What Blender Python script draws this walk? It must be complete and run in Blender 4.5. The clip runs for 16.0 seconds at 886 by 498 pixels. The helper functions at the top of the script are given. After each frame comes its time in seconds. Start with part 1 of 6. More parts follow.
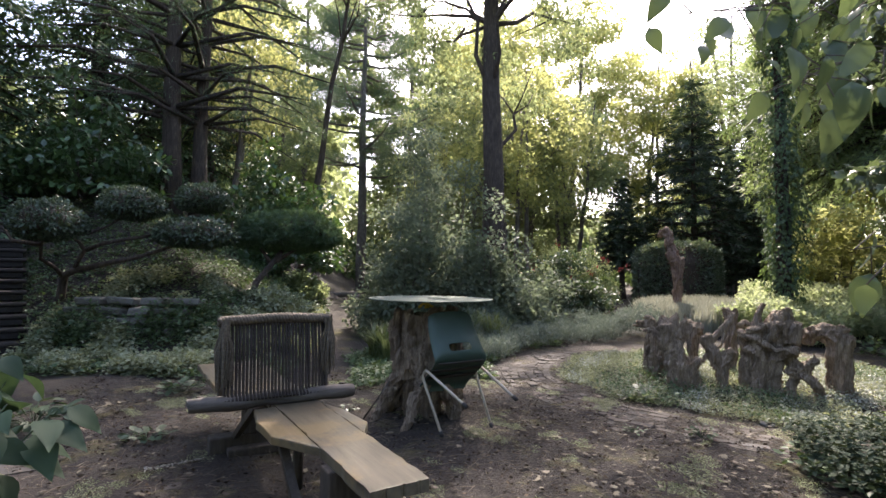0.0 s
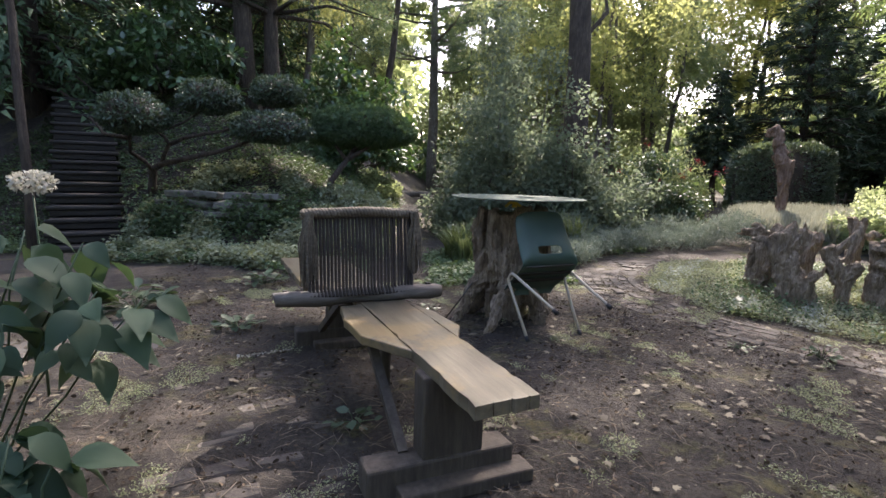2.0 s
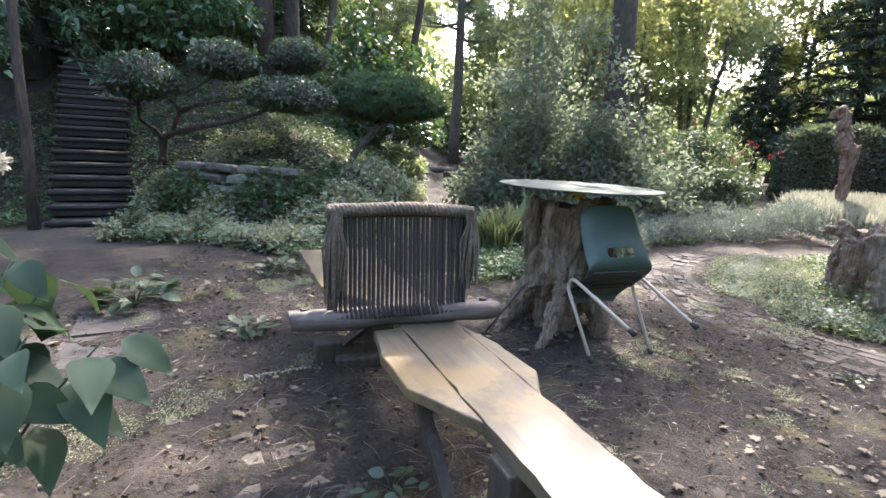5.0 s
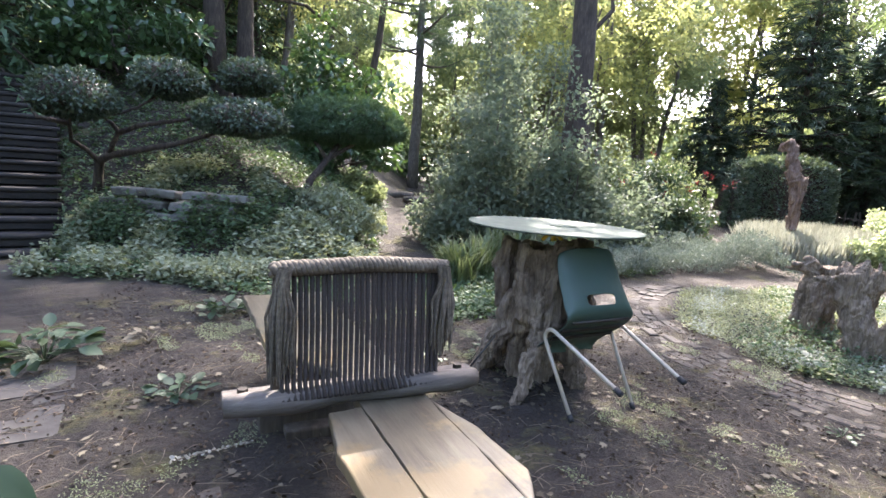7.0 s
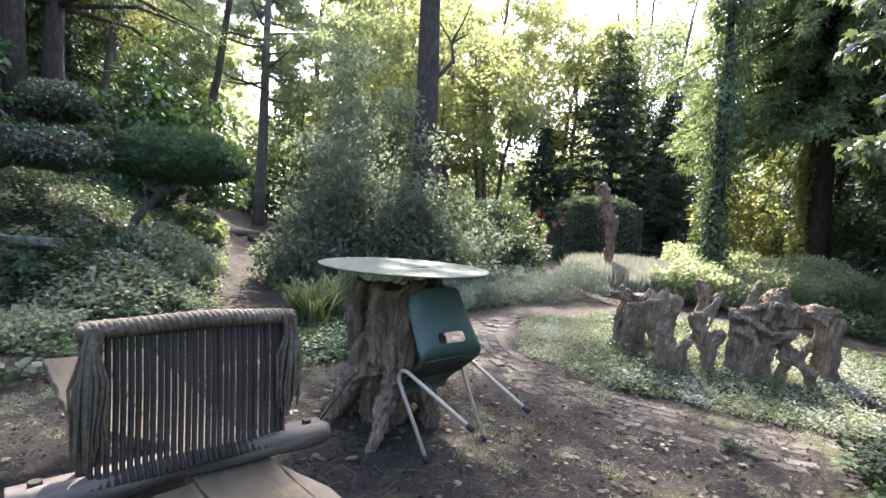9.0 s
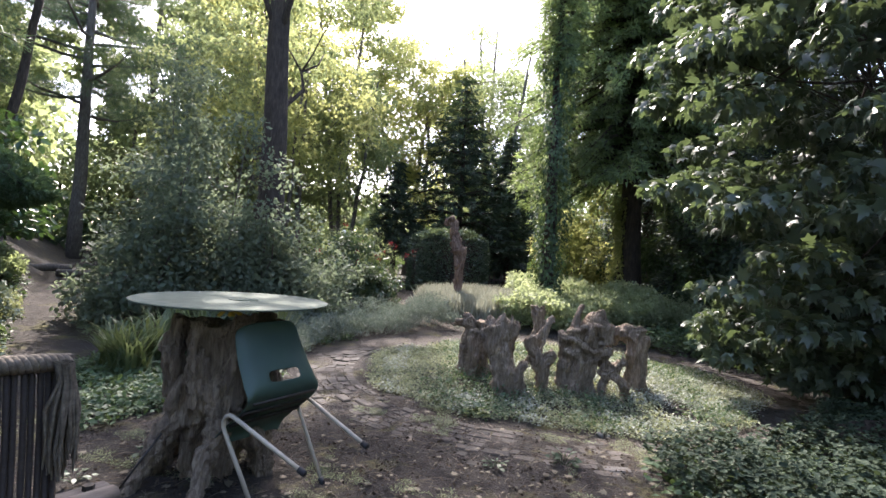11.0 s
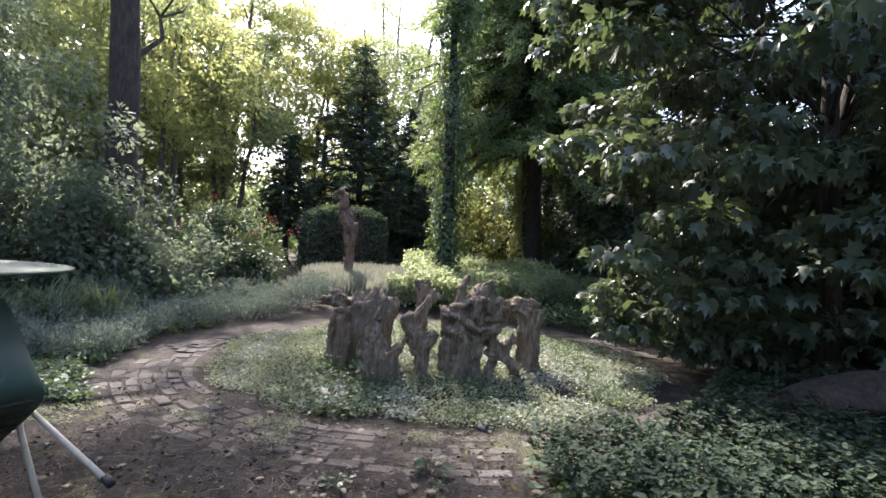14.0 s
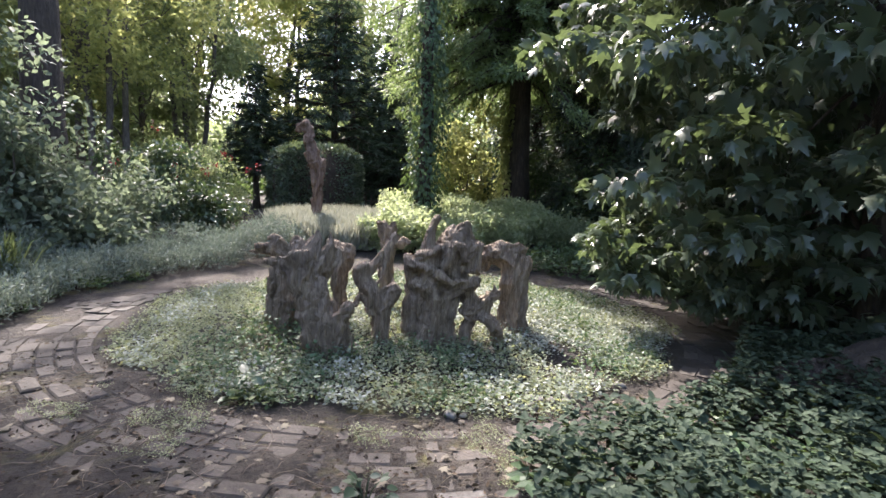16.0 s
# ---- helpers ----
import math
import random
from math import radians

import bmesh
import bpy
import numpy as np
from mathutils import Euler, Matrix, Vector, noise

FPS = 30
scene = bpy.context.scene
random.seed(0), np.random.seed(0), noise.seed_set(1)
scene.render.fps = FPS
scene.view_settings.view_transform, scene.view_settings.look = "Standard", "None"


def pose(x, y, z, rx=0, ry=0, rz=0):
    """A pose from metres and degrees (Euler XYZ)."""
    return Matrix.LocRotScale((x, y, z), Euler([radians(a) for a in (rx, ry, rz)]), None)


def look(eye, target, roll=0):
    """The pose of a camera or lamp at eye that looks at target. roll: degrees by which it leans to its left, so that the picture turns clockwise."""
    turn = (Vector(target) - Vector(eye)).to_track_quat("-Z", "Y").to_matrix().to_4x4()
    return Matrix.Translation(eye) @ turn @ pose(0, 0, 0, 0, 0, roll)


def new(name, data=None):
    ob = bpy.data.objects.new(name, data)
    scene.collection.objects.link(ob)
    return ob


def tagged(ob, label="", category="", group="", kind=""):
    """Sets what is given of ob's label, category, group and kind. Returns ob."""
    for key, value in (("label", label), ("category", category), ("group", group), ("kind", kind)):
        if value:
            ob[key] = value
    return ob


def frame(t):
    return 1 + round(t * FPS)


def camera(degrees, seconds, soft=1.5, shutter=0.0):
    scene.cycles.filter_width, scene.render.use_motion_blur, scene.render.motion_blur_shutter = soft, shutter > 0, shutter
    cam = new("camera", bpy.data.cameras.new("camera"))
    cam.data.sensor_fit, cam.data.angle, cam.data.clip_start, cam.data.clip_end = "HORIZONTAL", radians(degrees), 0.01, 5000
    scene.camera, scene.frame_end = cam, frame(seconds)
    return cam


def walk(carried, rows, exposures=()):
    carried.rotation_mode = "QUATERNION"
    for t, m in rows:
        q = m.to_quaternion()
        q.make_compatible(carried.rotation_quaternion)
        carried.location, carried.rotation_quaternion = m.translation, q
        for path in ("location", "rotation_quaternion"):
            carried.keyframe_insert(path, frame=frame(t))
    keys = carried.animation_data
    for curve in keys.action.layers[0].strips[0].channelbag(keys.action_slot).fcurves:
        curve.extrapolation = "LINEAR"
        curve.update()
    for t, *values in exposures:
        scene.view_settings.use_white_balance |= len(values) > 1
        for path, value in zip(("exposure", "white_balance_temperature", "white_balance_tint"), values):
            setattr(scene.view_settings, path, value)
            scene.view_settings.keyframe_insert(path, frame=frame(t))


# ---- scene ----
cam = camera(81.4, 16.0)
METRES, EYE, TILT, LEAN, TURN = 3.77, 1.256, -0.3, 1.85, -6.5
ROWS = [
    (0.0, 0.0, 0.0, 0.0, -0.15, 3.37, -2.47),
    (0.5, 0.0067, 0.0181, -0.0025, 1.56, 0.32, -2.49),
    (1.0, 0.008, 0.0323, -0.0058, 3.99, -2.67, -2.65),
    (1.5, -0.0104, 0.0537, -0.0119, 6.21, -5.16, -3.07),
    (2.0, -0.044, 0.0857, -0.0156, 7.39, -7.83, -3.5),
    (2.5, -0.0597, 0.1083, -0.016, 7.74, -9.63, -3.7),
    (3.0, -0.0728, 0.1488, -0.0135, 8.03, -10.53, -3.97),
    (3.5, -0.0813, 0.1796, -0.0119, 8.72, -10.76, -4.35),
    (4.0, -0.0984, 0.2002, -0.0094, 9.61, -11.0, -4.81),
    (6.5, -0.1439, 0.3316, 0.0122, 7.21, -9.29, -5.74),
    (7.0, -0.1517, 0.3438, 0.0185, 4.77, -8.06, -5.74),
    (7.5, -0.1585, 0.3523, 0.0211, 0.21, -6.62, -5.72),
    (8.0, -0.1573, 0.3549, 0.0246, -3.98, -5.23, -5.67),
    (8.5, -0.1538, 0.3529, 0.026, -7.84, -3.81, -5.76),
    (9.0, -0.1481, 0.3497, 0.0278, -11.58, -2.43, -5.67),
    (9.5, -0.1438, 0.3469, 0.0293, -15.92, -0.92, -5.82),
    (10.0, -0.1385, 0.345, 0.0308, -20.73, 0.73, -5.69),
    (12.5, -0.0252, 0.3894, 0.0091, -32.34, 3.15, -4.74),
    (13.0, 0.0133, 0.4274, 0.0026, -33.93, 3.11, -4.85),
    (13.5, 0.0475, 0.4654, 0.0001, -35.46, 2.96, -4.6),
    (14.0, 0.1036, 0.5003, -0.0071, -37.17, 1.76, -4.27),
    (14.5, 0.1504, 0.5369, -0.0097, -37.52, -0.82, -3.95),
    (15.0, 0.1902, 0.5886, -0.0074, -37.81, -2.43, -3.94),
    (15.5, 0.2366, 0.6317, -0.0071, -38.49, -3.22, -3.81),
    (16.0, 0.3006, 0.6804, -0.015, -38.52, -4.52, -3.58),
]
walk(cam, [(t, pose(0, 0, EYE, TILT, LEAN, TURN) @ pose(METRES * x, METRES * y, METRES * z, 90 + pitch, roll, yaw)) for t, x, y, z, yaw, pitch, roll in ROWS],
     [(t, stops, warmth, 19) for t, stops, warmth in ((0.0, 2.25, 6750), (2.0, 2.42, 6700), (3.5, 2.86, 6600), (6.5, 3.3, 6400), (8.0, 3.22, 6400), (10.0, 2.7, 6400), (12.5, 2.18, 6300), (14.5, 2.52, 6350), (16.0, 2.66, 6350))])

# ---- sky and sun ----
SUN_TURN, SUN_UP = 18.0, 47.5
world = bpy.data.worlds.new("sky")
scene.world = world
world.use_nodes = True
wn = world.node_tree
sky = wn.nodes.new("ShaderNodeTexSky")
sky.sky_type, sky.sun_disc = "NISHITA", False
sky.sun_elevation, sky.sun_rotation = radians(SUN_UP), radians(SUN_TURN)
sky.air_density, sky.dust_density, sky.ozone_density = 1.0, 3.0, 1.0
wn.nodes["Background"].inputs["Strength"].default_value = 0.15
wn.links.new(sky.outputs[0], wn.nodes["Background"].inputs["Color"])
sun = new("sun", bpy.data.lights.new("sun", "SUN"))
sun.data.energy, sun.data.angle, sun.data.color = 2.9, radians(0.6), (1.0, 0.94, 0.84)
sdir = Vector((math.sin(radians(SUN_TURN)) * math.cos(radians(SUN_UP)), math.cos(radians(SUN_TURN)) * math.cos(radians(SUN_UP)), math.sin(radians(SUN_UP))))
sun.matrix_world = look(sdir * 60, (0, 0, 0))

rng = np.random.default_rng(11)


# ---- mesh helpers ----
class Buf:
    """Vertices and faces of one mesh in the making."""

    def __init__(self):
        self.v, self.f = [], []

    def tube(self, pts, radii, segs=8, bump=0.0, caps=True, twist=0.0, seed=0.0, freq=3.0):
        pts = [Vector(p) for p in pts]
        start = len(self.v)
        side = None
        for i, p in enumerate(pts):
            d = (pts[min(i + 1, len(pts) - 1)] - pts[max(i - 1, 0)]).normalized()
            if side is None:
                side = d.orthogonal().normalized()
            side = (side - d * side.dot(d)).normalized()
            other = d.cross(side)
            for k in range(segs):
                a = math.tau * k / segs + twist * i
                r = radii[i]
                if bump:
                    r *= 1 + bump * noise.noise((freq * math.cos(a) + seed, freq * math.sin(a), i * 0.35 + seed))
                self.v.append(tuple(p + r * (math.cos(a) * side + math.sin(a) * other)))
        for i in range(len(pts) - 1):
            for k in range(segs):
                a, b = start + i * segs + k, start + i * segs + (k + 1) % segs
                self.f.append((a, b, b + segs, a + segs))
        if caps:
            self.f.append(tuple(start + k for k in reversed(range(segs))))
            self.f.append(tuple(start + (len(pts) - 1) * segs + k for k in range(segs)))
        return self

    def box(self, m, sx, sy, sz):
        s = len(self.v)
        for x in (-0.5, 0.5):
            for y in (-0.5, 0.5):
                for z in (-0.5, 0.5):
                    self.v.append(tuple(m @ Vector((x * sx, y * sy, z * sz))))
        for q in ((0, 1, 3, 2), (4, 6, 7, 5), (0, 4, 5, 1), (2, 3, 7, 6), (0, 2, 6, 4), (1, 5, 7, 3)):
            self.f.append(tuple(s + i for i in q))
        return self

    def prism(self, outline, z0, z1, m=Matrix()):
        """A slab with the given outline, counter-clockwise from above."""
        s, n = len(self.v), len(outline)
        for z in (z0, z1):
            for x, y in outline:
                self.v.append(tuple(m @ Vector((x, y, z))))
        self.f.append(tuple(s + i for i in reversed(range(n))))
        self.f.append(tuple(s + n + i for i in range(n)))
        for i in range(n):
            j = (i + 1) % n
            self.f.append((s + i, s + j, s + n + j, s + n + i))
        return self

    def ring_surface(self, rings, close_top=True, close_bottom=True):
        """Rings of equal length, bottom to top."""
        s, n = len(self.v), len(rings[0])
        for r in rings:
            self.v.extend(tuple(p) for p in r)
        for i in range(len(rings) - 1):
            for k in range(n):
                a, b = s + i * n + k, s + i * n + (k + 1) % n
                self.f.append((a, b, b + n, a + n))
        if close_bottom:
            self.f.append(tuple(s + k for k in reversed(range(n))))
        if close_top:
            self.f.append(tuple(s + (len(rings) - 1) * n + k for k in range(n)))
        return self

    def mesh(self, name, smooth=True):
        me = bpy.data.meshes.new(name)
        me.from_pydata(self.v, [], self.f)
        me.update()
        if smooth:
            me.polygons.foreach_set("use_smooth", [True] * len(me.polygons))
        return me


def as_mesh(name, data, smooth=True):
    if isinstance(data, Buf):
        return data.mesh(name, smooth)
    if isinstance(data, bmesh.types.BMesh):
        me = bpy.data.meshes.new(name)
        data.to_mesh(me)
        data.free()
        return me
    return data


def part(name, data, material, parent, label="", smooth=True, bevel=0.0):
    """One mesh object under a thing or a part."""
    ob = new(name, as_mesh(name, data, smooth))
    if not ob.data.materials:
        ob.data.materials.append(material)
    ob.parent = parent
    if bevel:
        mod = ob.modifiers.new("bevel", "BEVEL")
        mod.width, mod.segments, mod.limit_method = bevel, 2, "ANGLE"
    if label:
        ob["label"] = label
    return ob


def thing(name, m, label, category, group="", kind=""):
    """An Empty at the base of a thing."""
    ob = new(name)
    ob.empty_display_size = 0.1
    ob.matrix_basis = m
    return tagged(ob, label, category, group, kind)


def solid(name, data, material, label, category="", group="", kind="", smooth=True, m=None):
    ob = new(name, as_mesh(name, data, smooth))
    ob.data.materials.append(material)
    if m is not None:
        ob.matrix_basis = m
    return tagged(ob, label, category, group, kind)


# ---- leaves ----
LEAF = (np.array([(0, 0, 0), (-0.30, 0.45, 0.07), (0, 1, -0.05), (0.30, 0.45, 0.07)]), np.array([(0, 2, 1), (0, 3, 2)]))
NARROW = (np.array([(0, 0, 0), (-0.13, 0.5, 0.02), (0, 1, -0.05), (0.13, 0.5, 0.02)]), np.array([(0, 2, 1), (0, 3, 2)]))
NEEDLE = (np.array([(0, 0, 0), (-0.04, 0.45, 0), (0, 1, 0), (0.04, 0.45, 0)]), np.array([(0, 2, 1), (0, 3, 2)]))


def fan_template(rays, slim=False):
    """Narrow blades spread from one point: (angle, length, width, droop) each."""
    v, f = [], []
    for a, l, w, z in rays:
        s, (c, n) = len(v), (math.cos(radians(a)), math.sin(radians(a)))
        v += [(0, 0, 0), (n * l * 0.5 - c * w, c * l * 0.5 + n * w, 0.02), (n * l, c * l, z), (n * l * 0.5 + c * w, c * l * 0.5 - n * w, 0.02)]
        if slim:
            v.pop(s)
            f += [(s, s + 2, s + 1)]
        else:
            f += [(s, s + 2, s + 1), (s, s + 3, s + 2)]
    return np.array(v), np.array(f)


SPRAY = fan_template([(0, 1.0, 0.07, -0.18), (32, 0.75, 0.06, -0.1), (-32, 0.75, 0.06, -0.1), (62, 0.5, 0.05, -0.03), (-62, 0.5, 0.05, -0.03)])
SHARD = (np.array([(-0.32, 0.15, 0.05), (0.05, 1, -0.05), (0.34, 0.3, 0.05)]), np.array([(0, 2, 1)]))
SPRIG = fan_template([(0, 1.0, 0.1, -0.18), (34, 0.8, 0.09, -0.1), (-34, 0.8, 0.09, -0.1), (64, 0.55, 0.08, -0.03), (-64, 0.55, 0.08, -0.03)], True)
TUFT = fan_template([(0, 1.0, 0.022, 0.0), (25, 0.95, 0.022, 0.2), (-25, 0.95, 0.022, -0.2), (50, 0.9, 0.022, -0.1), (-50, 0.9, 0.022, 0.15), (80, 0.8, 0.022, 0.1), (-80, 0.8, 0.022, -0.1)], True)
LOBED = (np.array([(0, 0, 0), (-0.45, 0.2, -0.06), (-0.24, 0.36, 0.03), (-0.38, 0.72, -0.08), (-0.15, 0.6, 0.03), (0, 1.0, -0.14),
                   (0.15, 0.6, 0.03), (0.38, 0.72, -0.08), (0.24, 0.36, 0.03), (0.45, 0.2, -0.06)]),
         np.array([(0, 2, 1), (0, 4, 2), (2, 4, 3), (4, 6, 5), (0, 6, 4), (0, 8, 6), (8, 7, 6), (0, 9, 8)]))
HEXA = (np.array([(0, 0, 0), (-0.3, 0.3, 0.06), (-0.22, 0.75, 0.03), (0, 1, -0.07), (0.22, 0.75, 0.03), (0.3, 0.3, 0.06)]), np.array([(0, 3, 2), (0, 2, 1), (0, 4, 3), (0, 5, 4)]))
def ovate(rows=6):
    """A broad pointed leaf, folded along its midrib and bent down at the tip."""
    v, f = [], []
    for i in range(rows + 1):
        t = i / rows
        w = 0.29 * math.sin(math.pi * t ** 0.7) ** 1.1 if 0 < t < 1 else 0.0
        bend = 0.05 * math.sin(3 * t) - 0.26 * t * t
        v += [(-w, t - 0.04 * w, bend + 0.16 * w), (-w * 0.5, t, bend + 0.13 * w), (0, t, bend), (w * 0.5, t, bend + 0.13 * w), (w, t - 0.04 * w, bend + 0.16 * w)]
    for i in range(rows):
        for j in range(4):
            a = i * 5 + j
            f += [(a, a + 1, a + 6), (a, a + 6, a + 5)]
    return np.array(v), np.array(f)


OVATE = ovate()
OVAL = (np.array([(0, 0, 0), (-0.26, 0.22, 0.05), (-0.34, 0.5, 0.06), (-0.2, 0.8, 0.02), (0, 1, -0.08), (0.2, 0.8, 0.02), (0.34, 0.5, 0.06), (0.26, 0.22, 0.05), (0, 0.5, 0)]),
        np.array([(8, (i + 1) % 8, i) for i in range(8)]))


def unit(a):
    return a / np.maximum(np.linalg.norm(a, axis=-1, keepdims=True), 1e-9)


def leaf_mesh(name, pos, axis, up, size, template=LEAF):
    """One mesh of many leaves: at pos, pointing along axis, faces turned towards up."""
    tv, tf = template
    a = unit(axis)
    b = unit(np.cross(a, up))
    n = np.cross(b, a)
    s = np.broadcast_to(np.asarray(size, float), (len(pos),))[:, None, None]
    v = pos[:, None, :] + s * (tv[None, :, 0:1] * b[:, None, :] + tv[None, :, 1:2] * a[:, None, :] + tv[None, :, 2:3] * n[:, None, :])
    k = len(tv)
    f = (tf[None] + (np.arange(len(pos)) * k)[:, None, None]).reshape(-1)
    me = bpy.data.meshes.new(name)
    me.vertices.add(len(pos) * k)
    me.vertices.foreach_set("co", v.reshape(-1).astype(np.float32))
    me.loops.add(len(f))
    me.loops.foreach_set("vertex_index", f.astype(np.int32))
    me.polygons.add(len(f) // 3)
    me.polygons.foreach_set("loop_start", np.arange(0, len(f), 3, dtype=np.int32))
    if len(tf) > 20:
        me.polygons.foreach_set("use_smooth", [True] * (len(f) // 3))
    me.update(calc_edges=True)
    return me


def ball_points(n, r, inner=0.0):
    d = unit(rng.normal(size=(n, 3)))
    return d * (inner + (1 - inner) * rng.random((n, 1)) ** 0.4) * np.asarray(r), d


def clumps_to_leaves(centres, per, spread, size, droop=0.3, flat=0.6, out=0.5):
    """Leaves scattered round clump centres."""
    c = np.repeat(centres, per, axis=0)
    p, d = ball_points(len(c), spread)
    axis = d * out + rng.normal(size=p.shape) * 0.6 + np.array((0, 0, -droop))
    up = rng.normal(size=p.shape) * flat + np.array((0, 0, 1.0))
    return c + p, axis, up, size * rng.uniform(0.6, 1.25, len(c))


# ---- ground form ----
RING = (4.6, 6.1)
ISLAND = 2.35


def smooth01(a):
    a = np.clip(a, 0, 1)
    return a * a * (3 - 2 * a)


def ground_z(x, y):
    x, y = np.asarray(x, float), np.asarray(y, float)
    z = 0.42 * smooth01((y - 8) / 6) + 0.5 * smooth01((y - 14) / 25)
    d = np.minimum(y - 7.5 - 0.12 * np.abs(x + 2.4), -0.9 * (x + 1.2))
    island = 0.085 * (1 - smooth01((np.hypot(x - RING[0], y - RING[1]) - 1.0) / 1.2))
    bed = 0.35 * np.exp(-((x - 10.0) / 2.4) ** 2 - ((y - 10.0) / 2.2) ** 2)
    return z + np.clip(0.65 * d, 0, 3.0) + island + bed


def gz(x, y):
    return float(ground_z(x, y))


def ripple(x, y):
    """Small unevenness of the trodden soil."""
    return 0.010 * np.sin(2.3 * x + 1.3 * y) * np.sin(1.7 * y - 0.8 * x) + 0.006 * np.sin(5.1 * x + 0.7) * np.sin(4.3 * y + 2.1 * x)


# ---- materials ----
def material(name):
    m = bpy.data.materials.new(name)
    m.use_nodes = True
    return m, m.node_tree.nodes, m.node_tree.links, m.node_tree.nodes["Principled BSDF"]


def ramp(nodes, links, source, stops):
    r = nodes.new("ShaderNodeValToRGB")
    while len(r.color_ramp.elements) < len(stops):
        r.color_ramp.elements.new(0.5)
    for e, (p, c) in zip(r.color_ramp.elements, stops):
        e.position, e.color = p, (*c, 1)
    links.new(source, r.inputs[0])
    return r.outputs[0]


def tex_noise(nodes, links, scale, detail=5.0, rough=0.6, stretch=(1, 1, 1), coord="Object", swirl=0.0):
    tc = nodes.new("ShaderNodeTexCoord")
    mp = nodes.new("ShaderNodeMapping")
    mp.inputs["Scale"].default_value = stretch
    links.new(tc.outputs[coord], mp.inputs[0])
    t = nodes.new("ShaderNodeTexNoise")
    t.inputs["Scale"].default_value, t.inputs["Detail"].default_value, t.inputs["Roughness"].default_value = scale, detail, rough
    t.inputs["Distortion"].default_value = swirl
    links.new(mp.outputs[0], t.inputs[0])
    return t.outputs["Fac"]


def mix(nodes, links, fac, a, b, kind="MIX"):
    x = nodes.new("ShaderNodeMix")
    x.data_type, x.blend_type = "RGBA", kind
    for socket, value in ((x.inputs[0], fac), (x.inputs[6], a), (x.inputs[7], b)):
        if isinstance(value, bpy.types.NodeSocket):
            links.new(value, socket)
        elif isinstance(value, tuple):
            socket.default_value = (*value, 1)
        else:
            socket.default_value = value
    return x.outputs[2]


def bump(nodes, links, bsdf, height, strength=0.4, distance=0.02):
    b = nodes.new("ShaderNodeBump")
    b.inputs["Strength"].default_value, b.inputs["Distance"].default_value = strength, distance
    links.new(height, b.inputs["Height"])
    links.new(b.outputs[0], bsdf.inputs["Normal"])


def leaf_material(name, dark, light, rough=0.45, through_share=0.35, glow=None, spec=0.4):
    """Leaves that differ one by one and let light through."""
    m, n, l, p = material(name)
    geo = n.new("ShaderNodeNewGeometry")
    mid = tuple((a + b) / 2 for a, b in zip(dark, light))
    col = ramp(n, l, geo.outputs["Random Per Island"], [(0, dark), (0.55, mid), (1, light)])
    big = tex_noise(n, l, 1.1, 2)
    col = mix(n, l, big, col, mix(n, l, 0.35, col, tuple(c * 0.7 for c in dark)))
    l.new(col, p.inputs["Base Color"])
    p.inputs["Roughness"].default_value = rough
    p.inputs["Specular IOR Level"].default_value = spec
    tr = n.new("ShaderNodeBsdfTranslucent")
    warm = glow or tuple(min(1, c * k) for c, k in zip(light, (1.7, 1.6, 0.6)))
    tcol = mix(n, l, 0.5, col, warm)
    l.new(tcol, tr.inputs[0])
    ms = n.new("ShaderNodeMixShader")
    ms.inputs[0].default_value = through_share
    l.new(p.outputs[0], ms.inputs[1])
    l.new(tr.outputs[0], ms.inputs[2])
    l.new(ms.outputs[0], n["Material Output"].inputs[0])
    return m


def wood_material(name, stops, stretch=(6, 6, 0.8), scale=6.0, rough=0.8, bump_strength=0.6, distance=0.015, patches=None, swirl=0.0):
    """Wood with grain along z of the stretch, and stains."""
    m, n, l, p = material(name)
    grain = tex_noise(n, l, scale, 8, 0.65, stretch, swirl=swirl)
    col = ramp(n, l, grain, stops)
    stain = tex_noise(n, l, 2.7, 4)
    col = mix(n, l, ramp(n, l, stain, [(0.42, (0, 0, 0)), (0.72, (1, 1, 1))]), col, mix(n, l, 0.65, col, stops[0][1]))
    if patches:
        spots = ramp(n, l, tex_noise(n, l, patches[1], 6, 0.7), [(patches[2], (0, 0, 0)), (patches[2] + 0.08, (1, 1, 1))])
        col = mix(n, l, spots, col, patches[0])
    l.new(col, p.inputs["Base Color"])
    p.inputs["Roughness"].default_value = rough
    bump(n, l, p, grain, bump_strength, distance)
    return m


def plain_material(name, colour, rough=0.5, metal=0.0, vary=0.25, scale=9.0, relief=0.0):
    m, n, l, p = material(name)
    t = tex_noise(n, l, scale, 6, 0.65)
    l.new(ramp(n, l, t, [(0.25, tuple(c * (1 - vary) for c in colour)), (0.75, tuple(min(1, c * (1 + vary)) for c in colour))]), p.inputs["Base Color"])
    p.inputs["Metallic"].default_value = metal
    l.new(ramp(n, l, tex_noise(n, l, scale * 4, 4), [(0.3, (rough * 0.8,) * 3), (0.7, (min(1, rough * 1.2),) * 3)]), p.inputs["Roughness"])
    if relief:
        bump(n, l, p, t, 0.5, relief)
    return m


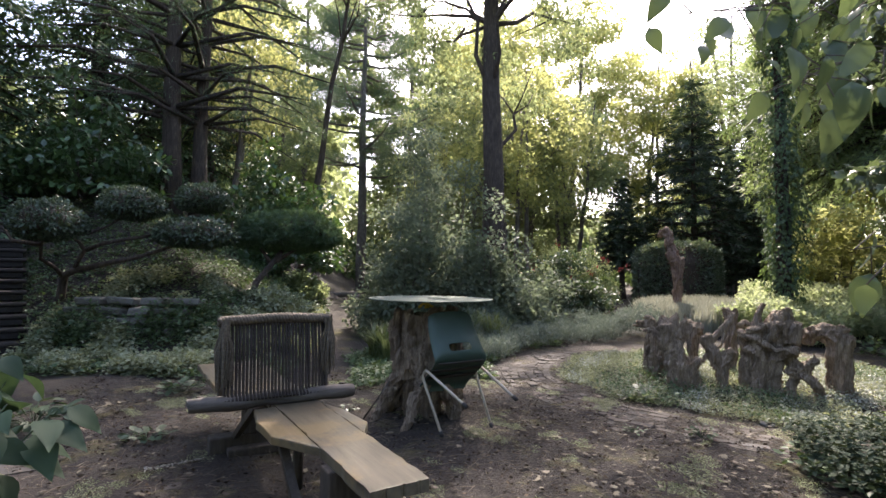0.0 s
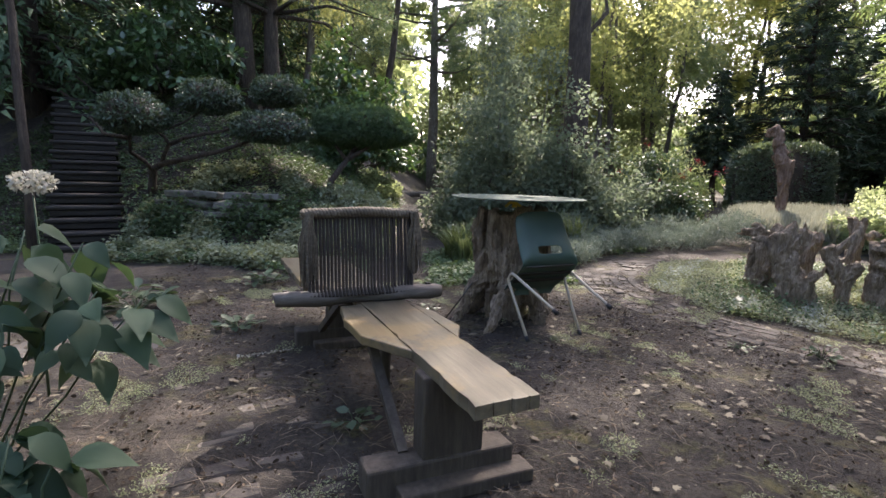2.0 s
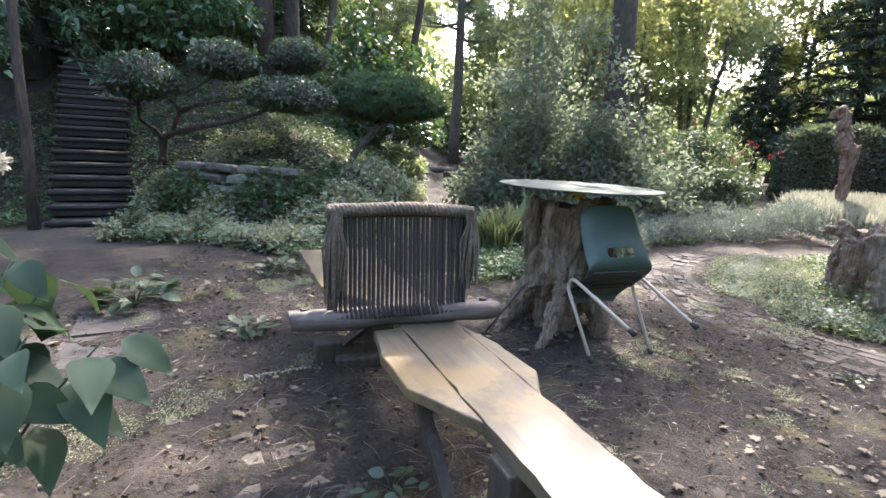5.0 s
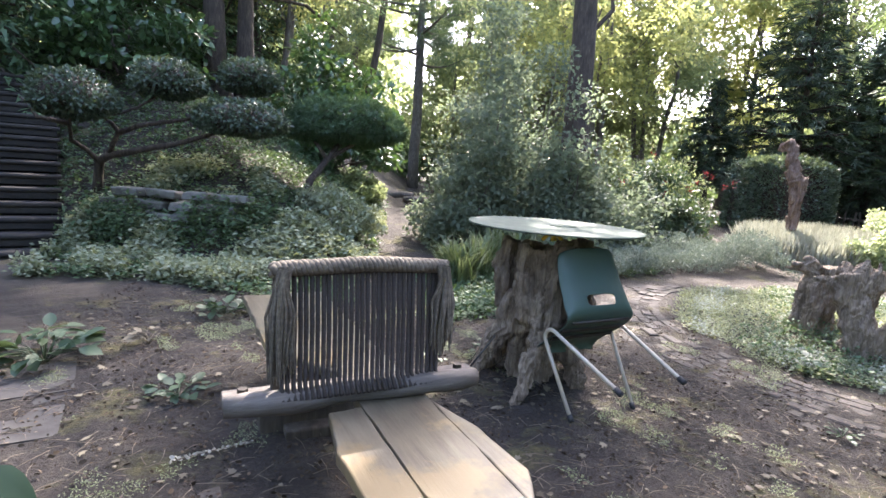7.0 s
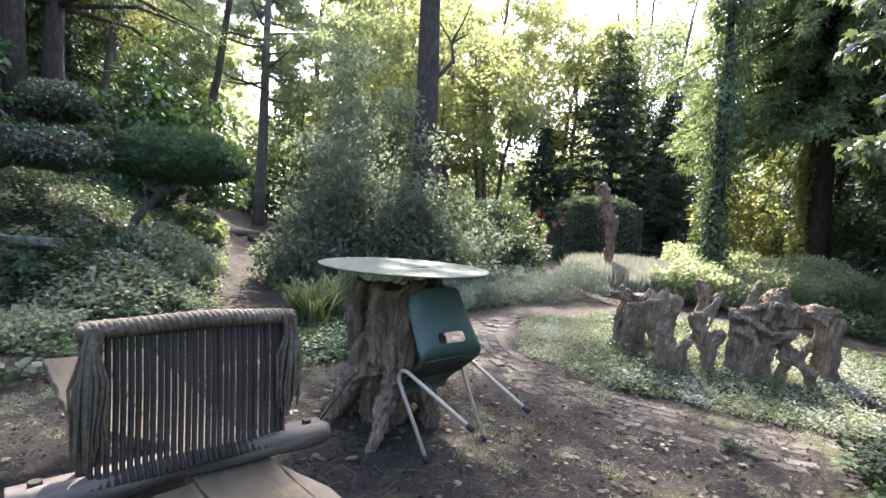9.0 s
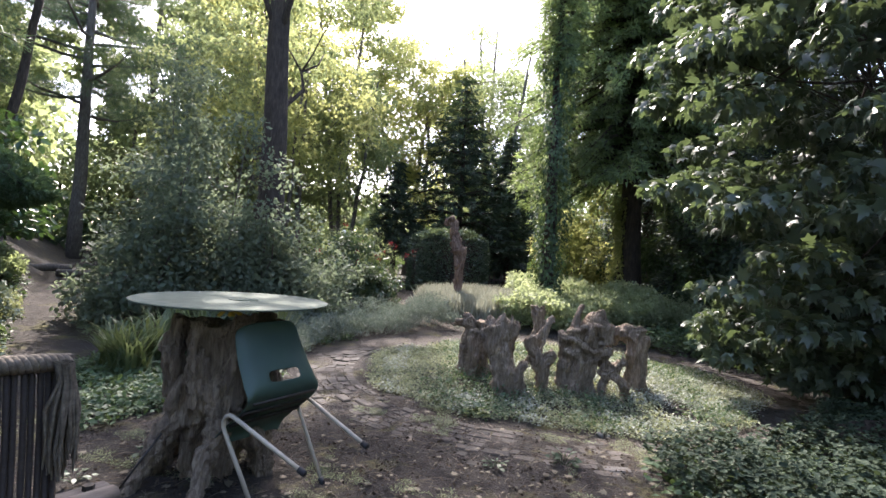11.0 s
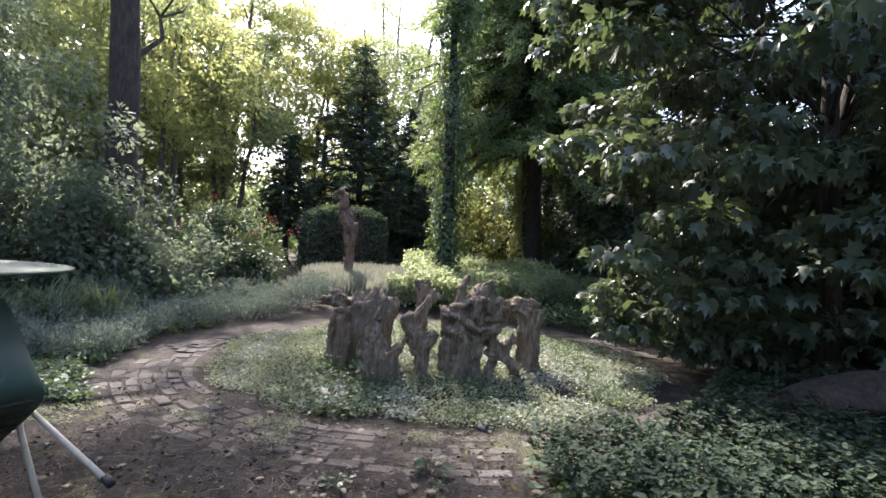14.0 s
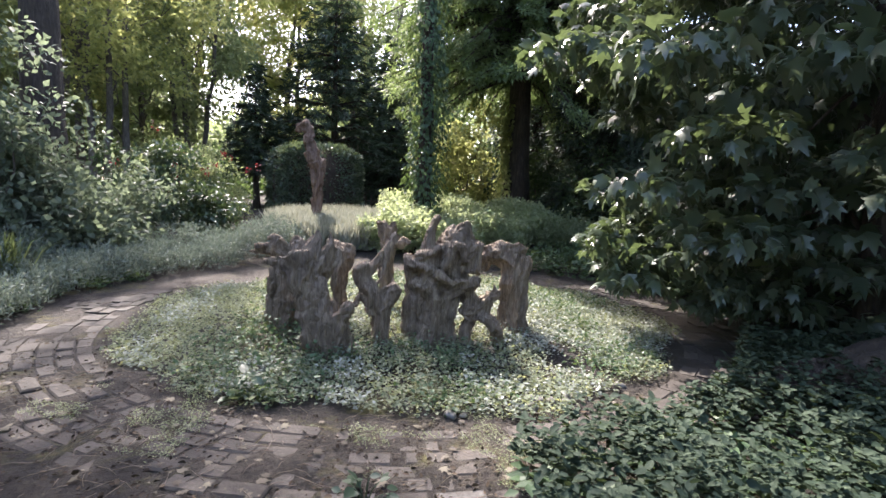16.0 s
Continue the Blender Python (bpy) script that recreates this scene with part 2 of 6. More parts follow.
def soil_material():
    m, n, l, p = material("soil")
    fine = tex_noise(n, l, 38, 8, 0.75)
    mid = tex_noise(n, l, 4.5, 6, 0.65)
    big = tex_noise(n, l, 0.8, 4)
    base = ramp(n, l, fine, [(0.3, (0.0072, 0.0053, 0.0036)), (0.5, (0.0185, 0.0138, 0.0095)), (0.72, (0.07, 0.053, 0.036))])
    dry = ramp(n, l, fine, [(0.3, (0.031, 0.0245, 0.0178)), (0.7, (0.114, 0.092, 0.068))])
    col = mix(n, l, ramp(n, l, mid, [(0.5, (0, 0, 0)), (0.68, (1, 1, 1))]), base, mix(n, l, 0.45, base, dry))
    att = n.new("ShaderNodeAttribute")
    att.attribute_name = "trodden"
    edge = n.new("ShaderNodeMath")
    edge.operation = "MULTIPLY_ADD"
    l.new(mid, edge.inputs[0])
    edge.inputs[1].default_value = 0.6
    l.new(att.outputs["Fac"], edge.inputs[2])
    col = mix(n, l, ramp(n, l, edge.outputs[0], [(0.55, (0, 0, 0)), (0.95, (1, 1, 1))]), col, dry)
    moss = ramp(n, l, tex_noise(n, l, 2.1, 7, 0.7), [(0.535, (0, 0, 0)), (0.66, (1, 1, 1))])
    mosscol = ramp(n, l, fine, [(0.3, (0.06, 0.06, 0.012)), (0.7, (0.20, 0.18, 0.05))])
    col = mix(n, l, mix(n, l, 0.7, (0, 0, 0), moss), col, mosscol)
    col = mix(n, l, ramp(n, l, big, [(0.4, (0, 0, 0)), (0.6, (1, 1, 1))]), col, mix(n, l, 0.35, col, (0.03, 0.022, 0.018)))
    l.new(col, p.inputs["Base Color"])
    p.inputs["Roughness"].default_value = 0.92
    bump(n, l, p, fine, 1.0, 0.045)
    return m


def brick_material():
    m, n, l, p = material("old_brick")
    info = n.new("ShaderNodeObjectInfo")
    geo = n.new("ShaderNodeNewGeometry")
    add = n.new("ShaderNodeMath")
    add.operation = "ADD"
    l.new(info.outputs["Random"], add.inputs[0])
    l.new(geo.outputs["Random Per Island"], add.inputs[1])
    wrap = n.new("ShaderNodeMath")
    wrap.operation = "FRACT"
    l.new(add.outputs[0], wrap.inputs[0])
    fine = tex_noise(n, l, 45, 8, 0.7)
    col = ramp(n, l, wrap.outputs[0], [(0, (0.039, 0.031, 0.0245)), (0.5, (0.06, 0.049, 0.0385)), (0.96, (0.082, 0.069, 0.056)), (1, (0.14, 0.13, 0.115))])
    col = mix(n, l, 0.8, col, ramp(n, l, fine, [(0.3, (0.35, 0.35, 0.35)), (0.7, (1.2, 1.2, 1.2))]), "MULTIPLY")
    dirt = ramp(n, l, tex_noise(n, l, 3.2, 7, 0.7, coord="Generated"), [(0.5, (0, 0, 0)), (0.62, (1, 1, 1))])
    col = mix(n, l, dirt, col, mix(n, l, 0.6, col, (0.06, 0.05, 0.036)))
    l.new(col, p.inputs["Base Color"])
    p.inputs["Roughness"].default_value = 0.85
    bump(n, l, p, fine, 0.6, 0.008)
    return m


SOIL, BRICK = soil_material(), brick_material()
BARK = wood_material("rough_bark", [(0.3, (0.02, 0.014, 0.01)), (0.55, (0.064, 0.046, 0.033)), (0.75, (0.12, 0.09, 0.066))], (5, 5, 0.9), 5, 0.9, 1.0, 0.04)
BARK_GREY = wood_material("grey_bark", [(0.3, (0.06, 0.05, 0.042)), (0.55, (0.14, 0.12, 0.1)), (0.75, (0.24, 0.215, 0.18))], (5, 5, 1.2), 5, 0.9, 0.8, 0.03)
DRIFT = wood_material("weathered_rootwood", [(0.28, (0.075, 0.051, 0.034)), (0.5, (0.26, 0.195, 0.135)), (0.75, (0.46, 0.365, 0.265))], (8, 8, 1.2), 5, 0.85, 1.0, 0.05, None, 0.8)
FIGURE = wood_material("reddish_rootwood", [(0.28, (0.06, 0.035, 0.024)), (0.5, (0.2, 0.125, 0.088)), (0.78, (0.36, 0.26, 0.2))], (7, 7, 0.9), 4, 0.85, 0.8, 0.03)
PLANK = wood_material("worn_plank", [(0.3, (0.055, 0.044, 0.029)), (0.5, (0.112, 0.094, 0.063)), (0.75, (0.168, 0.146, 0.102))], (9, 0.8, 9), 2.6, 0.36, 0.45, 0.006, ((0.17, 0.125, 0.062), 1.9, 0.52))
BEAM = wood_material("dark_beam", [(0.28, (0.024, 0.018, 0.012)), (0.5, (0.056, 0.043, 0.031)), (0.75, (0.105, 0.085, 0.063))], (8, 8, 1.0), 4, 0.8, 0.6, 0.01)
POLE = wood_material("grey_pole", [(0.28, (0.045, 0.038, 0.031)), (0.5, (0.095, 0.08, 0.066)), (0.75, (0.17, 0.148, 0.125))], (1.0, 9, 9), 5, 0.75, 0.5, 0.008)
ROPE = wood_material("hemp_rope", [(0.3, (0.055, 0.044, 0.031)), (0.55, (0.135, 0.11, 0.08)), (0.75, (0.225, 0.19, 0.14))], (1, 1, 1), 60, 0.95, 0.8, 0.004)
CORD = plain_material("dark_cord", (0.027, 0.02, 0.016), 0.9, 0, 0.4, 60, 0.002)
SHELL = plain_material("green_plastic", (0.032, 0.062, 0.046), 0.5, 0, 0.18, 5)
TUBE = plain_material("painted_tube", (0.42, 0.36, 0.275), 0.5, 0.0, 0.2, 22)
RUBBER = plain_material("black_rubber", (0.02, 0.02, 0.02), 0.8)
IRON = plain_material("dark_iron", (0.05, 0.045, 0.04), 0.6, 0.7, 0.4, 20)
DISC = plain_material("pale_green_top", (0.068, 0.089, 0.062), 0.85, 0, 0.08, 3)
YELLOW = plain_material("yellow_paint", (0.55, 0.38, 0.03), 0.5)
STONE = plain_material("grey_stone", (0.11, 0.105, 0.09), 0.85, 0, 0.35, 10, 0.02)
STONE_DULL = plain_material("worn_slab", (0.036, 0.032, 0.028), 0.9, 0, 0.45, 5, 0.012)
STEP = wood_material("old_step", [(0.3, (0.012, 0.0105, 0.009)), (0.55, (0.026, 0.022, 0.0185)), (0.75, (0.05, 0.044, 0.036))], (1, 8, 8), 4, 0.9, 0.7, 0.01)
FLOWER = leaf_material("cream_blossom", (0.32, 0.31, 0.26), (0.5, 0.48, 0.42), 0.7, 0.3, (0.8, 0.78, 0.6))
RED = leaf_material("red_blossom", (0.1, 0.015, 0.018), (0.2, 0.035, 0.035), 0.7, 0.25, (0.35, 0.06, 0.05))

L_GLOSS = leaf_material("glossy_leaf", (0.029, 0.061, 0.026), (0.088, 0.160, 0.061), 0.28, 0.2, None, 0.6)
L_IVY = leaf_material("ivy_leaf", (0.04, 0.072, 0.038), (0.115, 0.172, 0.09), 0.5, 0.28, None, 0.25)
L_HEDGE = leaf_material("hedge_leaf", (0.04, 0.07, 0.044), (0.14, 0.18, 0.125), 0.35, 0.25, None, 0.6)
L_TOPIARY = leaf_material("clipped_leaf", (0.03, 0.054, 0.034), (0.08, 0.115, 0.072), 0.38, 0.2, None, 0.5)
L_JUNIPER = leaf_material("juniper", (0.035, 0.074, 0.038), (0.104, 0.168, 0.080), 0.6, 0.2)
L_PINE = leaf_material("pine_needle", (0.045, 0.087, 0.057), (0.120, 0.180, 0.112), 0.5, 0.25)
L_SPRUCE = leaf_material("spruce_needle", (0.030, 0.049, 0.034), (0.076, 0.114, 0.072), 0.6, 0.15)
L_CYPRESS = leaf_material("cypress_spray", (0.06, 0.095, 0.05), (0.18, 0.24, 0.10), 0.6, 0.5, (0.34, 0.44, 0.13))
L_MAPLE = leaf_material("maple_leaf", (0.05, 0.074, 0.05), (0.11, 0.14, 0.09), 0.33, 0.26, (0.22, 0.3, 0.08), 0.55)
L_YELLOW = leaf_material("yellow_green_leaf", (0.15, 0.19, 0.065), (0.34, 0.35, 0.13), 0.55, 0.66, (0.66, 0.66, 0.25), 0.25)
L_FRESH = leaf_material("fresh_leaf", (0.09, 0.125, 0.065), (0.21, 0.245, 0.125), 0.5, 0.58, (0.48, 0.55, 0.22), 0.25)
L_SHRUB = leaf_material("shrub_leaf", (0.062, 0.088, 0.06), (0.15, 0.18, 0.128), 0.6, 0.45, (0.34, 0.41, 0.23), 0.25)
L_SILVER = leaf_material("silver_leaf", (0.075, 0.10, 0.078), (0.225, 0.255, 0.205), 0.7, 0.25, (0.22, 0.27, 0.18))
L_PALE = leaf_material("pale_leaf", (0.2, 0.225, 0.18), (0.46, 0.48, 0.42), 0.65, 0.3, (0.5, 0.54, 0.4))
L_LAVENDER = leaf_material("lavender_stem", (0.22, 0.225, 0.175), (0.40, 0.41, 0.34), 0.7, 0.3, (0.4, 0.4, 0.28))
L_BED = leaf_material("mint_leaf", (0.2, 0.255, 0.14), (0.38, 0.42, 0.27), 0.5, 0.55, (0.5, 0.56, 0.24))
L_COVER = leaf_material("ground_leaf", (0.135, 0.168, 0.11), (0.31, 0.335, 0.25), 0.75, 0.32, None, 0.1)
L_BROAD = leaf_material("broad_leaf", (0.030, 0.058, 0.032), (0.085, 0.125, 0.07), 0.45, 0.25)
L_SPURGE = leaf_material("spurge_leaf", (0.024, 0.04, 0.026), (0.06, 0.084, 0.052), 0.7, 0.2, None, 0.15)
L_HYDRANGEA = leaf_material("hydrangea_leaf", (0.026, 0.05, 0.03), (0.052, 0.088, 0.05), 0.6, 0.25, (0.12, 0.2, 0.05), 0.2)
L_HANGING = leaf_material("hanging_leaf", (0.06, 0.095, 0.045), (0.12, 0.165, 0.075), 0.4, 0.3, (0.18, 0.24, 0.07))
L_GRASS = leaf_material("strap_leaf", (0.06, 0.095, 0.03), (0.13, 0.16, 0.075), 0.42, 0.3, (0.22, 0.26, 0.09))
L_LITTER = leaf_material("soil_crumb", (0.018, 0.013, 0.009), (0.12, 0.09, 0.062), 0.9, 0.05, (0.12, 0.1, 0.06), 0.1)
L_DRY = leaf_material("fallen_leaf", (0.04, 0.03, 0.02), (0.2, 0.175, 0.118), 0.7, 0.15, (0.4, 0.34, 0.2))
TWIG = plain_material("dry_twig", (0.14, 0.11, 0.08), 0.9, 0, 0.4, 30)


# ---- ground ----
def axis_lines(lo, hi, step, far):
    inner = list(np.arange(lo, hi + 1e-6, step))
    grow, s = [], step
    while (grow[-1] if grow else 0) < far:
        s *= 1.25
        grow.append((grow[-1] if grow else 0) + s)
    return np.array([lo - g for g in reversed(grow)] + inner + [hi + g for g in grow])


def path_weight(x, y):
    """How much the soil is trodden: the ring walk, the way to the back and the dry patch."""
    r = np.hypot(x - RING[0], y - RING[1])
    w = 0.5 * smooth01((r - 2.2) / 0.25) * (1 - smooth01((r - 2.85) / 0.4))
    w = np.maximum(w, 0.3 * (1 - smooth01((np.abs(x + 0.75 + 0.03 * (y - 9)) - 0.25) / 0.3)) * smooth01((y - 7.2) / 1.0) * (1 - smooth01((y - 17) / 1)))
    w = np.maximum(w, 1 - smooth01((np.hypot((x + 1.62) / 0.42, (y - 2.62) / 0.32) - 0.6) / 0.6))
    w = np.maximum(w, (1 - smooth01((np.abs(x - 5.9 - 0.1 * (y - 9)) - 0.35) / 0.3)) * smooth01((y - 9) / 1) * (1 - smooth01((y - 17) / 1)))
    w = np.maximum(w, 0.8 * (1 - smooth01((np.hypot((x + 5.2) / 1.1, (y - 6.7) / 0.8) - 0.6) / 0.6)))
    return w


def build_ground():
    xs, ys = axis_lines(-9, 13, 0.11, 420), axis_lines(-2, 19, 0.11, 420)
    X, Y = np.meshgrid(xs, ys)
    Z = ground_z(X, Y) + ripple(X, Y) + 0.007 * rng.normal(size=X.shape) * (np.abs(X) < 14)
    n, m = X.shape
    idx = np.arange(n * m).reshape(n, m)
    q = np.stack([idx[:-1, :-1], idx[:-1, 1:], idx[1:, 1:], idx[1:, :-1]], -1).reshape(-1, 4)
    me = bpy.data.meshes.new("ground")
    me.vertices.add(n * m)
    me.vertices.foreach_set("co", np.stack([X, Y, Z], -1).reshape(-1).astype(np.float32))
    me.loops.add(q.size)
    me.loops.foreach_set("vertex_index", q.reshape(-1).astype(np.int32))
    me.polygons.add(len(q))
    me.polygons.foreach_set("loop_start", np.arange(0, q.size, 4, dtype=np.int32))
    me.update(calc_edges=True)
    me.polygons.foreach_set("use_smooth", [True] * len(q))
    a = me.attributes.new("trodden", "FLOAT", "POINT")
    a.data.foreach_set("value", path_weight(X, Y).reshape(-1).astype(np.float32))
    solid("ground", me, SOIL, "brown garden soil with trodden paths and moss", "ground", kind="structure")


build_ground()


# ---- trees ----
def wander(a, b, steps, amount, sag=0.0):
    a, b = Vector(a), Vector(b)
    out = []
    for i in range(steps + 1):
        t = i / steps
        w = amount * math.sin(math.pi * t)
        o = Vector((rng.normal(), rng.normal(), rng.normal() * 0.5)) * w
        out.append(a.lerp(b, t) + o + Vector((0, 0, sag * math.sin(math.pi * t))))
    return out


def broadleaf(name, label, base, height, trunk_r, crown, n_clump, per, leaf, mat, bark=BARK, size=0.12, spread=0.55, limbs=10, lean=(0, 0), stems=1, droop=0.3, split=0.35, template=LEAF, layer=0.6, flat=0.6):
    """A tree with a tapered trunk, limbs and a crown of leaf clumps. crown: (centre offset, radii)."""
    bx, by = base
    z0 = gz(bx, by) - 0.15
    root = thing(name, pose(bx, by, z0 + 0.15), label, "tree")
    inv = Vector((bx, by, z0 + 0.15))
    top = Vector((lean[0], lean[1], height))
    trunk_lines = []
    for s in range(stems):
        b = Buf()
        off = Vector((rng.normal() * 0.35, rng.normal() * 0.35, 0)) if stems > 1 else Vector((0, 0, 0))
        tip = top + Vector((rng.normal() * 1.1, rng.normal() * 1.1, rng.normal() * 0.4)) if stems > 1 else top
        pts = wander(off + Vector((0, 0, -0.15)), tip, 9, trunk_r * 0.35)
        rad = [trunk_r * (1.35 if i == 0 else 1) * (1 - 0.085 * i) for i in range(10)]
        b.tube(pts, rad, 12, 0.12, seed=bx + s)
        part("trunk", b, bark, root)
        trunk_lines.append(pts)
    off, radii = Vector(crown[0]), np.array(crown[1])
    p, _ = ball_points(n_clump, radii, 0.25)
    centres = p + np.array(off)
    lb = Buf()
    for k in range(limbs):
        c = centres[k % n_clump]
        line = trunk_lines[k % stems]
        i0 = int(len(line) * (split + (0.95 - split) * rng.random()))
        i0 = min(i0, len(line) - 2)
        start = line[i0]
        if c[2] < start.z - 0.5:
            start = line[max(2, i0 - 3)]
        pts = wander(start, c, 5, 0.12, 0.15)
        r0 = trunk_r * 0.3 * (1 - 0.05 * i0)
        lb.tube(pts, [r0 * (1 - 0.17 * i) for i in range(6)], 6, 0, seed=k)
        for j in range(2):
            tip = Vector(centres[int(rng.integers(n_clump))])
            tip = pts[3] + (tip - pts[3]).normalized() * min(1.4, (tip - pts[3]).length)
            lb.tube(wander(pts[3], tip, 3, 0.06, 0.05), [r0 * 0.4, r0 * 0.3, r0 * 0.2, r0 * 0.08], 5)
    part("branchwork", lb, bark, root)["kind"] = "stuff"
    P, A, U, S = clumps_to_leaves(centres, per, (spread, spread, spread * layer), size, droop, flat)
    part("crown", leaf_mesh("crown", P, A, U, S, template), mat, root)
    return root


def conifer(name, label, base, height, trunk_r, z0, radius, mat, whorls=22, arms=9, sprays=26, size=0.28, fall=0.35, bark=BARK, template=SPRAY, taper=1.0, top_r=0.15, ivy=None):
    """A conifer: whorls of sagging boughs set with sprays."""
    bx, by = base
    g = gz(bx, by)
    root = thing(name, pose(bx, by, g), label, "tree")
    b = Buf()
    b.tube(wander((0, 0, -0.15), (0, 0, height * 0.97), 8, 0.04), [trunk_r * (1.3 if i == 0 else 1) * (1 - 0.11 * i) for i in range(9)], 12, 0.1, seed=bx)
    part("trunk", b, bark, root)
    lb, P, A = Buf(), [], []
    for w in range(whorls):
        t = w / (whorls - 1)
        z = z0 + (height - z0) * t
        r = (radius * (1 - t ** taper) + top_r) * rng.uniform(0.8, 1.12)
        turn = rng.random() * math.tau
        for k in range(arms):
            a = turn + math.tau * (k + rng.normal() * 0.15) / arms
            rr = r * rng.uniform(0.7, 1.1)
            tip = Vector((rr * math.cos(a), rr * math.sin(a), z - fall * rr * rng.uniform(0.7, 1.3)))
            s = Vector((0, 0, z))
            mid = s.lerp(tip, 0.5) + Vector((0, 0, 0.10 * rr))
            lb.tube([s, mid, tip], [0.012 + 0.018 * rr, 0.01 + 0.01 * rr, 0.006], 4)
            n = max(4, int(sprays * rr / radius))
            f = rng.random(n) ** 0.6
            q = np.where(f[:, None] < 0.5, np.array(s) + (np.array(mid) - np.array(s)) * f[:, None] * 2, np.array(mid) + (np.array(tip) - np.array(mid)) * (f[:, None] - 0.5) * 2)
            P.append(q + rng.normal(size=q.shape) * 0.07)
            d = np.array((math.cos(a), math.sin(a), -fall))
            A.append(d * 0.8 + rng.normal(size=q.shape) * 0.5)
    part("branchwork", lb, bark, root)["kind"] = "stuff"
    P, A = np.concatenate(P), np.concatenate(A)
    part("crown", leaf_mesh("crown", P, A, rng.normal(size=P.shape) * 0.5 + np.array((0, 0, 1.0)), size * rng.uniform(0.6, 1.3, len(P)), template), mat, root)
    return root


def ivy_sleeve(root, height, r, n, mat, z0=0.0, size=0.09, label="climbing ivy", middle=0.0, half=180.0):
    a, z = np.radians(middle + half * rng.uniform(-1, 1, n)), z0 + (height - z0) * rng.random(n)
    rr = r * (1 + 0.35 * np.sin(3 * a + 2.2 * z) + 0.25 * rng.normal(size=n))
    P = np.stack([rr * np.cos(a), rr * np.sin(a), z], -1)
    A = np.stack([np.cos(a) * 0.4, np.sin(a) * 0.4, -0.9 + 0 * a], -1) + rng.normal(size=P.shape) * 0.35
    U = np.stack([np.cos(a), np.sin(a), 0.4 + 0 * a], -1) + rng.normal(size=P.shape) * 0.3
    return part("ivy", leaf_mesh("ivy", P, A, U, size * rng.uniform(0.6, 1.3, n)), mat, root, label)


def shrub(name, label, base, radii, n_clump, per, mat, size=0.07, spread=0.3, stems=9, template=LEAF, category="shrub", droop=0.15, inner=0.35, lift=0.0):
    """A bush: stems from the ground and clumps of leaves in an uneven dome."""
    bx, by = base
    root = thing(name, pose(bx, by, gz(bx, by)), label, category)
    p, d = ball_points(n_clump, radii, inner)
    p[:, 2] = np.abs(p[:, 2]) * (1 + 0.3 * rng.normal(size=n_clump)) + lift
    b = Buf()
    for k in range(stems):
        c = p[k % n_clump]
        b.tube(wander((c[0] * 0.15, c[1] * 0.15, -0.1), c, 4, 0.06), [0.025, 0.021, 0.016, 0.011, 0.005], 5)
    part("stemwork", b, BARK_GREY, root)["kind"] = "stuff"
    P, A, U, S = clumps_to_leaves(p, per, (spread, spread, spread * 0.7), size, droop)
    P[:, 2] = np.maximum(P[:, 2], 0.03)
    part("foliage", leaf_mesh("foliage", P, A, U, S, template), mat, root)
    return root


# the tall trunk over the shrubs, and the pine behind
broadleaf("tall_tree", "tall straight larch-like tree with dark furrowed trunk", (2.8, 12.9), 17, 0.31, ((0.2, 1.2, 11.0), (4.0, 3.9, 5.7)), 178, 165, 0, L_FRESH, size=0.12, spread=0.55, limbs=30, droop=0.9, split=0.42)


def pine(base, height, r):
    bx, by = base
    root = thing("pine", pose(bx, by, gz(bx, by)), "slender pine with flat layered boughs and bare lower trunk", "tree")
    part("trunk", Buf().tube(wander((0, 0, -0.2), (0, 0, height), 9, 0.08), [r * (1 - 0.09 * i) for i in range(10)], 10, 0.1), BARK_GREY, root)
    lb, C = Buf(), []
    for k in range(34):
        z = height * (0.4 + 0.6 * (k / 34) ** 0.9)
        a, l = rng.random() * math.tau, (4.6 - 2.8 * k / 34) * rng.uniform(0.55, 1.1)
        tip = Vector((l * math.cos(a), l * math.sin(a), z + rng.uniform(0.1, 0.5)))
        pts = wander((0, 0, z - 0.5), tip, 4, 0.12, -0.25)
        lb.tube(pts, [0.075, 0.06, 0.045, 0.03, 0.015], 5)
        for q in pts[2:]:
            for j in range(3):
                C.append((q.x + rng.normal() * 0.5, q.y + rng.normal() * 0.5, q.z + 0.12 + rng.normal() * 0.08))
    part("branchwork", lb, BARK_GREY, root)["kind"] = "stuff"
    P, A, U, S = clumps_to_leaves(np.array(C), 62, (0.75, 0.75, 0.12), 0.36, -0.4, 1.0, 0.6)
    part("crown", leaf_mesh("crown", P, A, U, S, TUFT), L_PINE, root)


pine((-1.07, 25.4), 15, 0.27)

